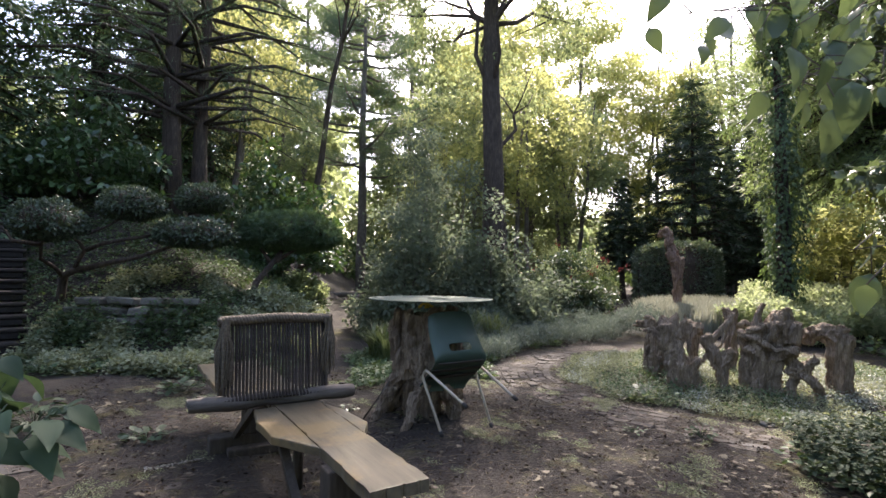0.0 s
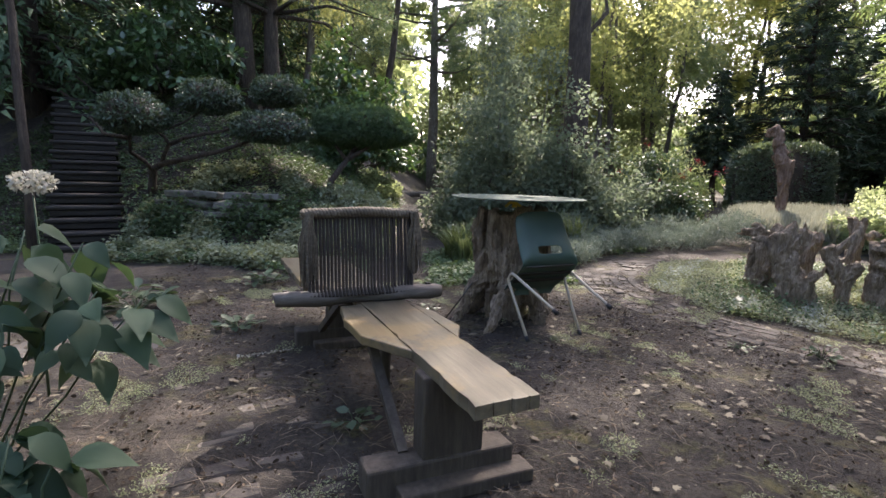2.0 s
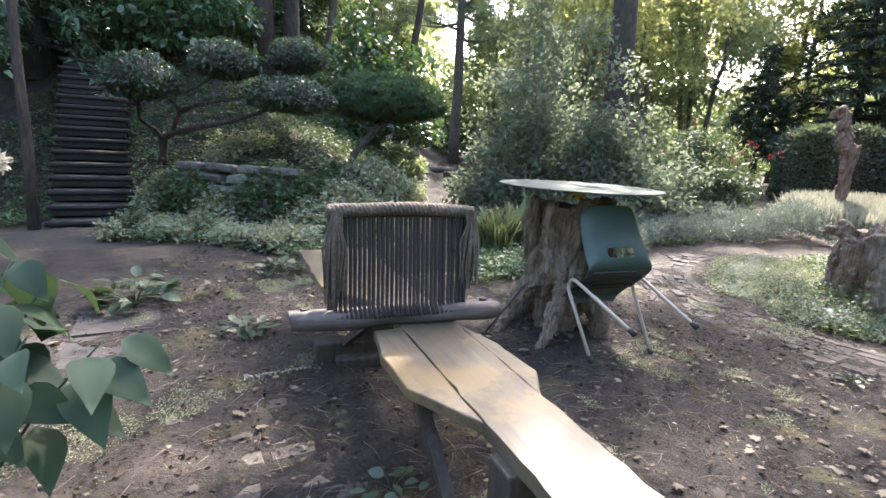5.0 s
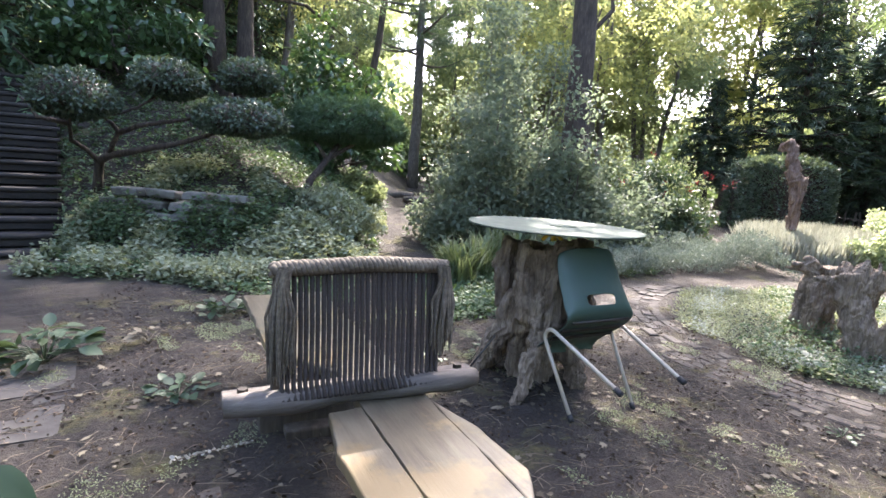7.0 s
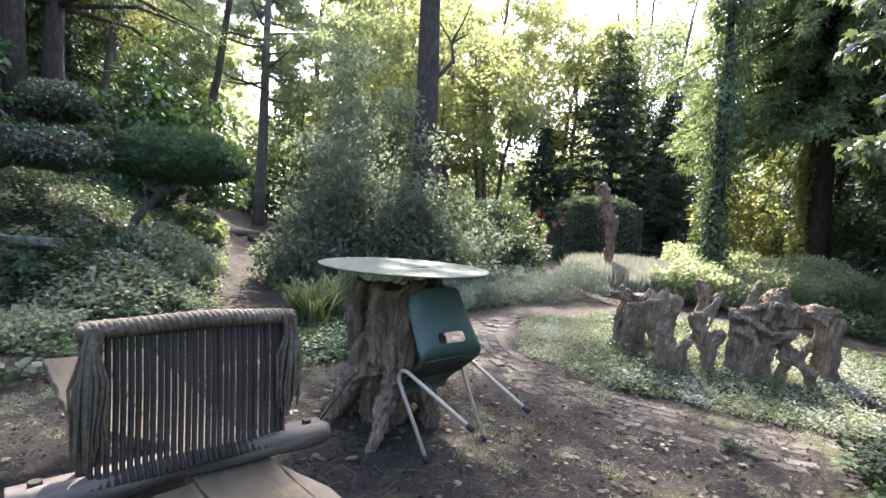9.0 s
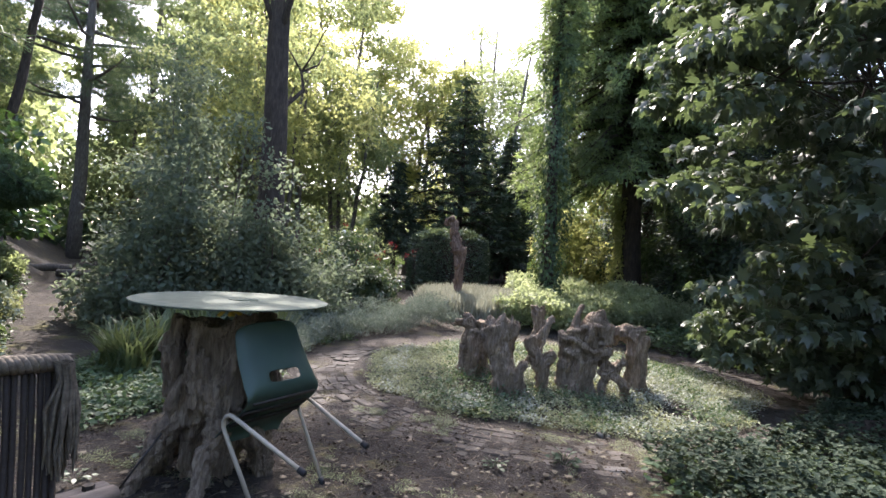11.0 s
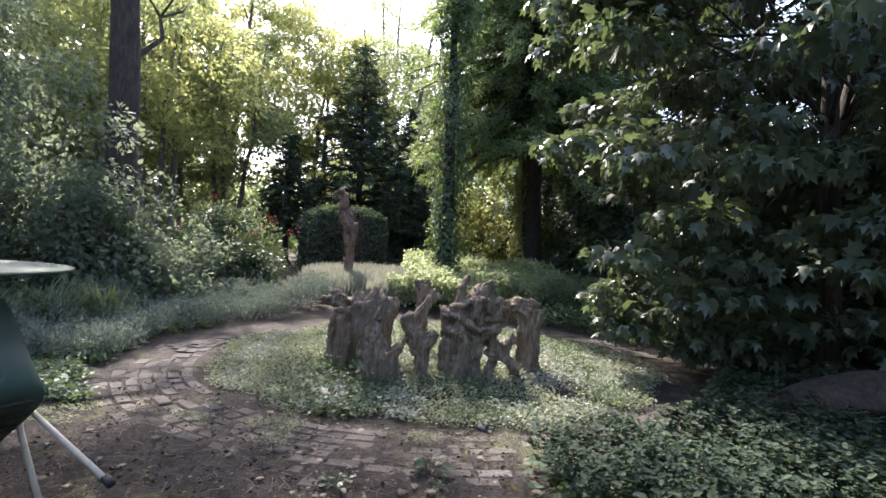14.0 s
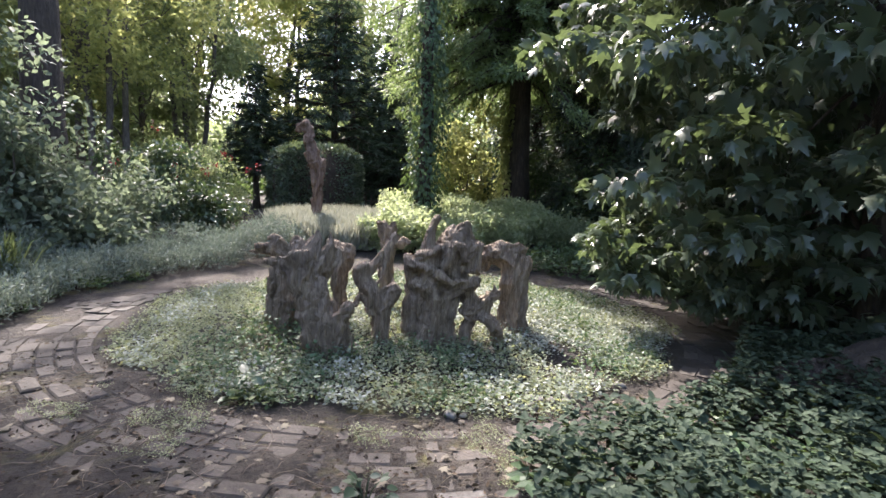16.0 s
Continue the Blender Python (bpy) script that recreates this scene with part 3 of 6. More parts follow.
# bright trees in the middle distance
for base, h, r, crown, n, per, mat, sz, st, lab in (
    ((5.2, 19.5), 8.5, 0.12, ((0, 0, 6.0), (2.9, 2.6, 3.4)), 105, 100, L_YELLOW, 0.15, 3, "slim green tree with several stems in sunlight"),
    ((3.1, 21.0), 8.0, 0.13, ((0, 0, 5.6), (2.6, 2.4, 3.6)), 95, 100, L_FRESH, 0.15, 2, "sunlit broadleaf tree behind the shrubs"),
    ((13.2, 24.0), 11.5, 0.15, ((0, 0, 7.6), (3.2, 2.8, 4.8)), 200, 120, L_YELLOW, 0.18, 2, "yellow-green tree behind the spruce"),
    ((8.0, 21.5), 8.5, 0.11, ((0, 0, 5.3), (2.2, 2.0, 3.6)), 110, 110, L_FRESH, 0.16, 3, "light green tree behind the clipped hedge"),
    ((10.4, 29.0), 17.5, 0.18, ((0.4, 0, 11.6), (4.0, 3.4, 6.2)), 200, 120, L_YELLOW, 0.21, 2, "yellow-green tree turning to autumn"),
    ((5.6, 26.0), 14.0, 0.16, ((0, 0, 9.4), (3.0, 2.8, 5.0)), 110, 110, L_YELLOW, 0.19, 2, "tall yellow-green tree against the sky"),
    ((-5.0, 17.5), 8.5, 0.11, ((0, 0, 5.6), (2.2, 2.0, 3.2)), 80, 90, L_YELLOW, 0.14, 3, "thin-stemmed tree with sparse yellowing leaves"),
    ((-5.0, 23.0), 8.0, 0.12, ((0, 0, 5.0), (2.0, 2.0, 3.2)), 80, 100, L_FRESH, 0.15, 2, "light green tree beside the pine"),
    ((18.5, 25.5), 15.0, 0.2, ((0, 0, 9.6), (3.6, 3.4, 5.6)), 150, 80, L_FRESH, 0.19, 2, "open-crowned tree with sky between its limbs"),
    ((15.5, 21.5), 10.5, 0.16, ((0, 0, 7.0), (2.6, 2.4, 3.8)), 120, 90, L_FRESH, 0.17, 2, "open-crowned tree with sky between its limbs"),
    ((21.5, 22.0), 13.0, 0.2, ((0, 0, 8.0), (3.3, 3.0, 5.0)), 120, 70, L_FRESH, 0.22, 2, "open-crowned tree with sky between its limbs"),
    ((-5.5, 36.0), 20.0, 0.25, ((0, 0, 12.0), (4.2, 4.0, 8.0)), 130, 95, L_FRESH, 0.38, 1, "tall far tree closing the view"),
    ((1.8, 37.0), 20.0, 0.25, ((0, 0, 12.0), (4.2, 4.0, 8.0)), 130, 95, L_FRESH, 0.38, 1, "tall far tree closing the view"),
    ((6.8, 35.0), 18.0, 0.25, ((0, 0, 11.0), (4.0, 4.0, 7.0)), 130, 95, L_YELLOW, 0.38, 1, "tall far tree closing the view"),
    ((-10.0, 30.0), 18.0, 0.25, ((0, 0, 11.0), (4.2, 4.0, 7.0)), 130, 95, L_FRESH, 0.38, 1, "tall far tree closing the view"),
    ((4.2, 30.0), 9.5, 0.16, ((0, 0, 5.2), (3.0, 2.8, 4.4)), 115, 90, L_FRESH, 0.24, 2, "far green tree closing the view"),
    ((8.6, 29.5), 9.5, 0.16, ((0, 0, 5.2), (3.0, 2.8, 4.4)), 115, 90, L_FRESH, 0.24, 2, "far green tree closing the view"),
    ((1.5, 33.0), 8.0, 0.16, ((0, 0, 4.6), (3.4, 3.0, 3.6)), 110, 90, L_FRESH, 0.22, 2, "far green tree at the end of the path"),
):
    broadleaf("tree", lab, base, h, r, crown, n, per, 0, mat, BARK_GREY, sz, 0.6, 16, (0, 0), st)

# dark trees of the bank
# added tree: its high crown, mostly out of view, shades the bank
broadleaf("tree", "slim leaning tree added to shade the bank with its high leafy crown", (-2.6, 16.8), 11.5, 0.13, ((1.8, 0.3, 11.3), (2.7, 2.2, 2.4)), 85, 130, 0, L_FRESH, BARK, 0.13, 0.5, 16, (1.6, 0.3), 1, 0.4, 0.6)
for base, h, r in (((-5.2, 13.2), 15, 0.24), ((-4.7, 13.7), 14, 0.2)):
    conifer("old_pine", "old dark pine with open boughs and bare trunk on the bank", base, h, r, 2.6, 3.0, L_PINE, 17, 6, 30, 0.34, 0.05, template=TUFT, taper=2.5, top_r=0.6)
for base, h, z0, r in (((-9.2, 11.5), 13, 0.6, 2.6), ((-8.2, 15.5), 14, 0.8, 2.8), ((-12.0, 13.5), 15, 0.5, 3.0), ((-10.8, 7.6), 12, 0.6, 2.5), ((-6.8, 18.5), 14, 1.5, 2.8)):
    conifer("dark_conifer", "dense dark conifer at the top of the bank", base, h, 0.28, z0, r, L_JUNIPER, 26, 10, 40, 0.42, 0.3, template=SPRIG)

# spruce and its neighbours
conifer("spruce", "dark pointed spruce behind the clipped hedge", (11.9, 18.6), 8.4, 0.17, 1.6, 2.8, L_SPRUCE, 17, 8, 40, 0.34, 0.1, taper=1.25)
conifer("spruce", "low dark spruce behind the clipped hedge", (14.2, 18.2), 6.4, 0.16, 0.3, 2.2, L_SPRUCE, 18, 10, 34, 0.36, 0.25)
conifer("spruce", "low dark spruce behind the clipped hedge", (9.3, 19.2), 4.6, 0.12, 1.3, 1.3, L_SPRUCE, 12, 9, 26, 0.3, 0.2)

# the cypress over the bed and the ivy-grown trunks
cyp = conifer("cypress", "tall cypress with hanging green sprays and ivied trunk", (12.5, 10.8), 16, 0.34, 4.1, 3.4, L_CYPRESS, 46, 15, 110, 0.28, 0.36, template=SPRIG, taper=2.4)
# sunlight on this side of the ivy is put into its yellow-green leaf colour
ivy_sleeve(cyp, 3.3, 0.36, 3400, L_YELLOW, 0.0, 0.1, "ivy on one side of the trunk, sunlight put into its yellow-green leaf colour", 128, 62)
ivied = conifer("cypress", "slim cypress whose trunk is wrapped in ivy", (8.4, 9.95), 9.5, 0.17, 6.0, 0.5, L_CYPRESS, 14, 7, 26, 0.24, 0.42, template=SPRIG, taper=2.4)
ivy_sleeve(ivied, 6.4, 0.3, 6200, L_IVY, 0.0, 0.095, "dark green ivy round the trunk")
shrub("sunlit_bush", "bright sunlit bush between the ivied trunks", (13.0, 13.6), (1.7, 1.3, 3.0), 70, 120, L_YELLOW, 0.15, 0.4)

# the maple by the path
maple = broadleaf("maple", "low-branched maple with large lobed dark green leaves", (7.0, 3.0), 8.5, 0.11, ((0, 0.1, 3.8), (2.85, 2.5, 3.7)), 300, 105, 0, L_MAPLE, BARK, 0.16, 0.48, 30, (0, 0), 2, 0.8, 0.12, LOBED, 0.28, 0.35)
P, A, U, S = clumps_to_leaves(np.array([(-1.3, 1.55, 0.9), (-1.4, 1.4, 0.66), (-1.2, 1.7, 0.75), (-0.95, 1.6, 0.95), (-1.1, 1.3, 0.5), (-1.0, 1.5, 1.15), (-1.5, 1.5, 0.85), (-1.55, 1.3, 0.55), (-1.2, 0.7, 0.6), (-0.9, 0.9, 0.35), (-0.5, 0.5, 0.4), (-0.2, 0.9, 0.6)]), 70, (0.24, 0.24, 0.13), 0.13, 0.8, 0.35)
part("low_bough", leaf_mesh("low_bough", P, A, U, S, LOBED), L_MAPLE, maple, "low sunlit bough of lobed leaves")
part("bough_wood", Buf().tube(wander((-0.05, 0.1, 1.2), (-1.1, 1.45, 0.8), 5, 0.03), [0.03, 0.026, 0.022, 0.017, 0.012, 0.007], 7), BARK, maple)

# conifers added to keep sunlight off the bushes behind the maple
for base, h in (((13.5, 6.5), 11), ((15.0, 9.5), 11), ((11.8, 3.4), 10), ((10.5, -0.5), 10), ((16.5, 13.0), 11)):
    conifer("dark_conifer", "dense dark conifer added to block light at the garden edge", base, h, 0.24, 0.5, 2.3, L_SPRUCE, 24, 10, 40, 0.42, 0.3, template=SPRIG)
for x, y, rx, rz in ((9.5, 4.2, 1.3, 2.2), (11.8, 5.8, 1.5, 2.6), (14.0, 8.8, 1.5, 2.6), (10.5, 1.5, 1.6, 2.8), (14.5, 11.5, 1.5, 2.8), (8.0, 0.2, 1.4, 2.4), (13.0, 3.5, 1.8, 3.0)):
    shrub("thicket_bush", "dark leafy bush in the shade under the trees", (x, y), (rx, rx, rz), 70, 90, L_IVY, 0.13, 0.4)


# ---- far woods, all round ----
# the unseen half behind the walker is added to block sky light
def far_woods():
    C, b = [], Buf()
    for k in range(150):
        a = math.tau * k / 150 + rng.normal() * 0.02
        r = rng.uniform(36, 58)
        x, y = r * math.sin(a) + 1, r * math.cos(a) + 5
        gap = 0.25 < a < 0.75
        h = rng.uniform(7, 10) if gap else rng.uniform(10, 16)
        z = gz(x, y)
        b.tube([(x, y, z - 0.2), (x, y, z + h * 0.6)], [0.2, 0.1], 6)
        n = 60
        p, _ = ball_points(n, (2.6, 2.6, h * 0.46), 0.2)
        C.append(p + np.array((x, y, z + h * 0.5)))
    P, A, U, S = clumps_to_leaves(np.concatenate(C), 17, (1.0, 1.0, 0.7), 0.68)
    woods = thing("far_woods", pose(0, 0, 0), "belt of far mixed trees, added unseen behind the walker as well", "woods", kind="stuff")
    part("trunks", b, BARK, woods)
    part("foliage", leaf_mesh("foliage", P, A, U, S * 1.2, SHARD), L_FRESH, woods)
    C = []
    for k in range(170):
        a = math.tau * k / 170 + rng.normal() * 0.02
        r = rng.uniform(22, 31)
        x, y = r * math.sin(a) + 2, r * math.cos(a) + 6
        p, _ = ball_points(24, (1.6, 1.6, rng.uniform(1.6, 3.4)), 0.2)
        p[:, 2] = np.abs(p[:, 2])
        C.append(p + np.array((x, y, gz(x, y) + 0.2)))
    P, A, U, S = clumps_to_leaves(np.concatenate(C), 16, (0.7, 0.7, 0.5), 0.38)
    solid("far_thicket", leaf_mesh("far_thicket", P, A, U, S * 1.15, SHARD), L_IVY, "dark thicket of bushes under the far trees", "thicket", kind="stuff")


far_woods()

# unseen trees added behind and beside the walker to shade the yard
for base, h in (((-7.5, -6.5), 9), ((1.5, -10.0), 10), ((9.0, -5.0), 9), ((-10.5, 1.5), 9)):
    broadleaf("shade_tree", "unseen leafy tree added out of view to shade the yard", base, h, 0.2, ((0, 0, h * 0.62), (3.0, 3.0, h * 0.36)), 90, 80, 0, L_FRESH, BARK, 0.24, 0.8, 12)

# ---- shrubs ----
for x, y, r, h in ((0.45, 10.5, 1.0, 2.3), (1.35, 10.9, 1.2, 3.2), (2.05, 10.4, 0.8, 2.1), (0.8, 11.6, 1.1, 3.4)):
    shrub("great_shrub", "large grey-green shrub with glinting leaves", (x, y), (r, r * 0.9, h), 58, 120, L_SHRUB, 0.1, 0.42, 16, inner=0.35)
shrub("shrub", "grey-green flowering shrub beside the great one", (2.9, 10.7), (1.3, 0.9, 1.25), 80, 100, L_SHRUB, 0.09, 0.34)
red_bush = shrub("rose_bush", "green bush with a few dark red flowers", (4.3, 12.3), (1.3, 1.0, 1.35), 80, 120, L_BROAD, 0.09, 0.28)
shrub("shrub", "tall soft green perennials beside the back path", (5.4, 14.3), (1.3, 1.3, 1.6), 80, 120, L_FRESH, 0.1, 0.3, template=NARROW)
shrub("rhododendron", "glossy rhododendron glinting in the light", (-2.9, 14.0), (1.8, 1.3, 2.3), 120, 60, L_GLOSS, 0.16, 0.32, template=HEXA)
shrub("rhododendron", "glossy dark rhododendron on the bank", (-6.4, 12.0), (1.6, 1.2, 1.8), 80, 60, L_GLOSS, 0.16, 0.32, template=HEXA)
shrub("sunlit_bush", "low bush shining yellow-green beside the back path", (-1.85, 12.6), (0.5, 0.45, 0.5), 34, 100, L_FRESH, 0.08, 0.18)
shrub("shrub", "low variegated bush at the foot of the bank", (-1.75, 9.3), (0.75, 0.6, 0.55), 50, 110, L_COVER, 0.07, 0.18)


def hedge_block(cx, cy, sx, sy, h):
    """A clipped block of small leaves on a dark core."""
    z = gz(cx, cy)
    root = thing("hedge", pose(cx, cy, z, 0, 0, -8), "clipped rounded block of dark green hedge", "hedge")
    rings = []
    for i in range(9):
        t = i / 8
        k = (1 - 0.5 * max(0, t - 0.72) / 0.28) if t > 0.72 else 1
        rings.append([Vector((sx / 2 * 0.94 * k * np.sign(math.cos(a)) * abs(math.cos(a)) ** 0.45, sy / 2 * 0.94 * k * np.sign(math.sin(a)) * abs(math.sin(a)) ** 0.45, h * 0.95 * t)) for a in np.linspace(0, math.tau, 40, endpoint=False)])
    part("core", Buf().ring_surface(rings), BARK, root)
    n = 17000
    a, t = rng.random(n) * math.tau, rng.random(n)
    top = rng.random(n) < 0.3
    ca, sa = np.cos(a), np.sin(a)
    ex, ey = np.sign(ca) * np.abs(ca) ** 0.45, np.sign(sa) * np.abs(sa) ** 0.45
    q = np.sqrt(rng.random(n))
    k = np.where(top, q, np.where(t > 0.8, 1 - 0.6 * (t - 0.8), 1.0))
    z = np.where(top, h * (1 - 0.16 * q ** 4), t * h * 0.93)
    P = np.stack([sx / 2 * k * ex, sy / 2 * k * ey, z], -1) + rng.normal(size=(n, 3)) * 0.03
    O = np.stack([np.where(top, 0, ex), np.where(top, 0, ey), np.where(top, 1.0, 0.25)], -1)
    part("foliage", leaf_mesh("foliage", P, O + rng.normal(size=P.shape) * 0.7, O + rng.normal(size=P.shape) * 0.5, 0.085 * rng.uniform(0.6, 1.3, n)), L_HEDGE, root)


hedge_block(8.95, 14.9, 2.25, 1.6, 1.9)


# ---- cloud-pruned tree and flat juniper on the bank ----
def pruned_pad(root, c, r, n, mat, size, template=LEAF):
    rings = []
    for i in range(9):
        ph = -math.pi / 2 + math.pi * (i + 0.5) / 9
        rings.append([Vector((c[0] + r[0] * 0.9 * math.cos(ph) * math.cos(a), c[1] + r[1] * 0.9 * math.cos(ph) * math.sin(a), c[2] + r[2] * 0.88 * math.sin(ph) * (1 if ph > 0 else 0.55))) for a in np.linspace(0, math.tau, 18, endpoint=False)])
    pad = part("pad", Buf().ring_surface(rings), BARK, root)
    d = unit(rng.normal(size=(n, 3)))
    s = 1 + 0.05 * np.sin(6 * d[:, 0:1] + 4 * d[:, 1:2]) + 0.03 * rng.normal(size=(n, 1))
    k = np.where(d[:, 2:3] > 0, 1.0, 0.55)
    P = np.array(c) + d * s * np.array(r) * np.concatenate([np.ones((n, 2)), k], 1)
    A = d * 0.6 + rng.normal(size=P.shape) * 0.6
    part("leaves", leaf_mesh("leaves", P, A, d + rng.normal(size=P.shape) * 0.4, size * rng.uniform(0.6, 1.3, n), template), mat, pad)


def cloud_tree():
    bx, by = -5.2, 9.05
    g = gz(bx, by)
    root = thing("cloud_pruned_tree", pose(bx, by, g), "old cloud-pruned tree with clipped round pads on bare crooked limbs", "tree")
    pads = [((-4.78, 7.96, 1.93), (0.46, 0.44, 0.36)), ((-4.0, 8.7, 2.3), (0.46, 0.42, 0.32)), ((-3.05, 8.8, 1.86), (0.62, 0.45, 0.3)), ((-3.12, 9.3, 2.5), (0.42, 0.4, 0.3))]
    o = Vector((bx, by, g))
    fork = Vector((-4.85, 8.75, 1.3))
    lines = [
        [(bx, by, g - 0.15), (-5.1, 8.95, 1.2), tuple(fork), (-4.2, 8.7, 1.45), (-3.75, 8.75, 1.55), (-3.3, 8.8, 1.75)],
        [(-5.1, 8.95, 1.2), (-5.25, 8.6, 1.45), (-5.05, 8.3, 1.65), (-4.8, 8.0, 1.85)],
        [tuple(fork), (-4.6, 8.55, 1.62), (-4.75, 8.5, 1.8), (-4.35, 8.6, 1.95), (-4.05, 8.7, 2.2)],
        [(-4.6, 8.55, 1.62), (-4.1, 8.7, 1.78), (-3.6, 8.9, 1.95), (-3.2, 9.2, 2.3)],
        [(-5.05, 8.3, 1.65), (-5.45, 8.25, 1.75), (-5.6, 8.2, 1.95)],
    ]
    for i, l in enumerate(lines):
        pts = []
        for a, b in zip(l, l[1:]):
            pts += [Vector(a).lerp(Vector(b), t) - o + Vector((rng.normal(), rng.normal(), rng.normal())) * 0.012 for t in (0, 0.5)]
        pts.append(Vector(l[-1]) - o)
        r0 = 0.07 if i == 0 else 0.036
        part("trunk" if i == 0 else "limb", Buf().tube(pts, [r0 * (1 - 0.62 * k / (len(pts) - 1)) for k in range(len(pts))], 8, 0.15, seed=i), BARK, root)
    for c, r in pads:
        pruned_pad(root, Vector(c) - o, r, 4200, L_TOPIARY, 0.055)


cloud_tree()


def flat_juniper():
    bx, by = -2.25, 9.2
    g = gz(bx, by)
    root = thing("flat_juniper", pose(bx, by, g), "juniper clipped to a flat dome on a slanting trunk", "tree")
    o = Vector((bx, by, g))
    l = [(bx, by, g - 0.15), (-2.2, 9.3, 1.1), (-2.0, 9.6, 1.45), (-1.8, 9.9, 1.8)]
    pts = [Vector(p) - o for p in l]
    part("trunk", Buf().tube(pts, [0.075, 0.06, 0.05, 0.035], 8, 0.12), BARK, root)
    for k, t in enumerate(((-2.5, 9.9, 1.95), (-1.2, 10.1, 1.95), (-1.8, 10.5, 2.0))):
        part("limb", Buf().tube([pts[2], pts[2].lerp(Vector(t) - o, 0.5) + Vector((0, 0, 0.05)), Vector(t) - o], [0.04, 0.03, 0.015], 6), BARK, root)
    pruned_pad(root, Vector((-1.82, 10.1, 1.98)) - o, (0.95, 0.75, 0.46), 9000, L_JUNIPER, 0.10, SPRAY)


flat_juniper()


# ---- steps up the bank ----
def garden_steps():
    d = Vector((-0.56, 0.83, 0)).normalized()
    s = Vector((d.y, -d.x, 0))
    base = Vector((-5.3, 7.55, 0))
    yaw = math.degrees(math.atan2(d.y, d.x)) - 90
    root = thing("garden_steps", pose(*base), "steep flight of old dark wooden-edged garden steps", "steps", kind="structure")
    for k in range(15):
        c = d * (0.27 * k)
        tread = Buf().box(pose(c.x + d.x * 0.4, c.y + d.y * 0.4, 0.175 * k + 0.01, 0, 0, yaw), 0.92, 0.8, 0.15)
        part("step", tread, STEP, root, bevel=0.012)
        edge = Buf().tube([c - s * 0.5 + Vector((0, 0, 0.175 * k + 0.05)), c + s * 0.5 + Vector((0, 0, 0.175 * k + 0.06))], [0.036, 0.036], 8)
        part("edge_log", edge, STEP, root)


garden_steps()
solid("thin_trunk", Buf().tube(wander((-5.75, 7.15, -0.1), (-6.2, 7.5, 6.5), 6, 0.06), [0.07, 0.06, 0.055, 0.05, 0.045, 0.04, 0.03], 10, 0.1), BARK, "thin bare dark trunk beside the steps", "tree trunk")

# ---- bench ----
BO, BA = Vector((0.08, 1.91, 0)), math.degrees(math.atan2(0.413, 0.911))
bench_m = pose(BO.x, BO.y, 0, 0, 0, BA)   # x across, y along, away from the near end


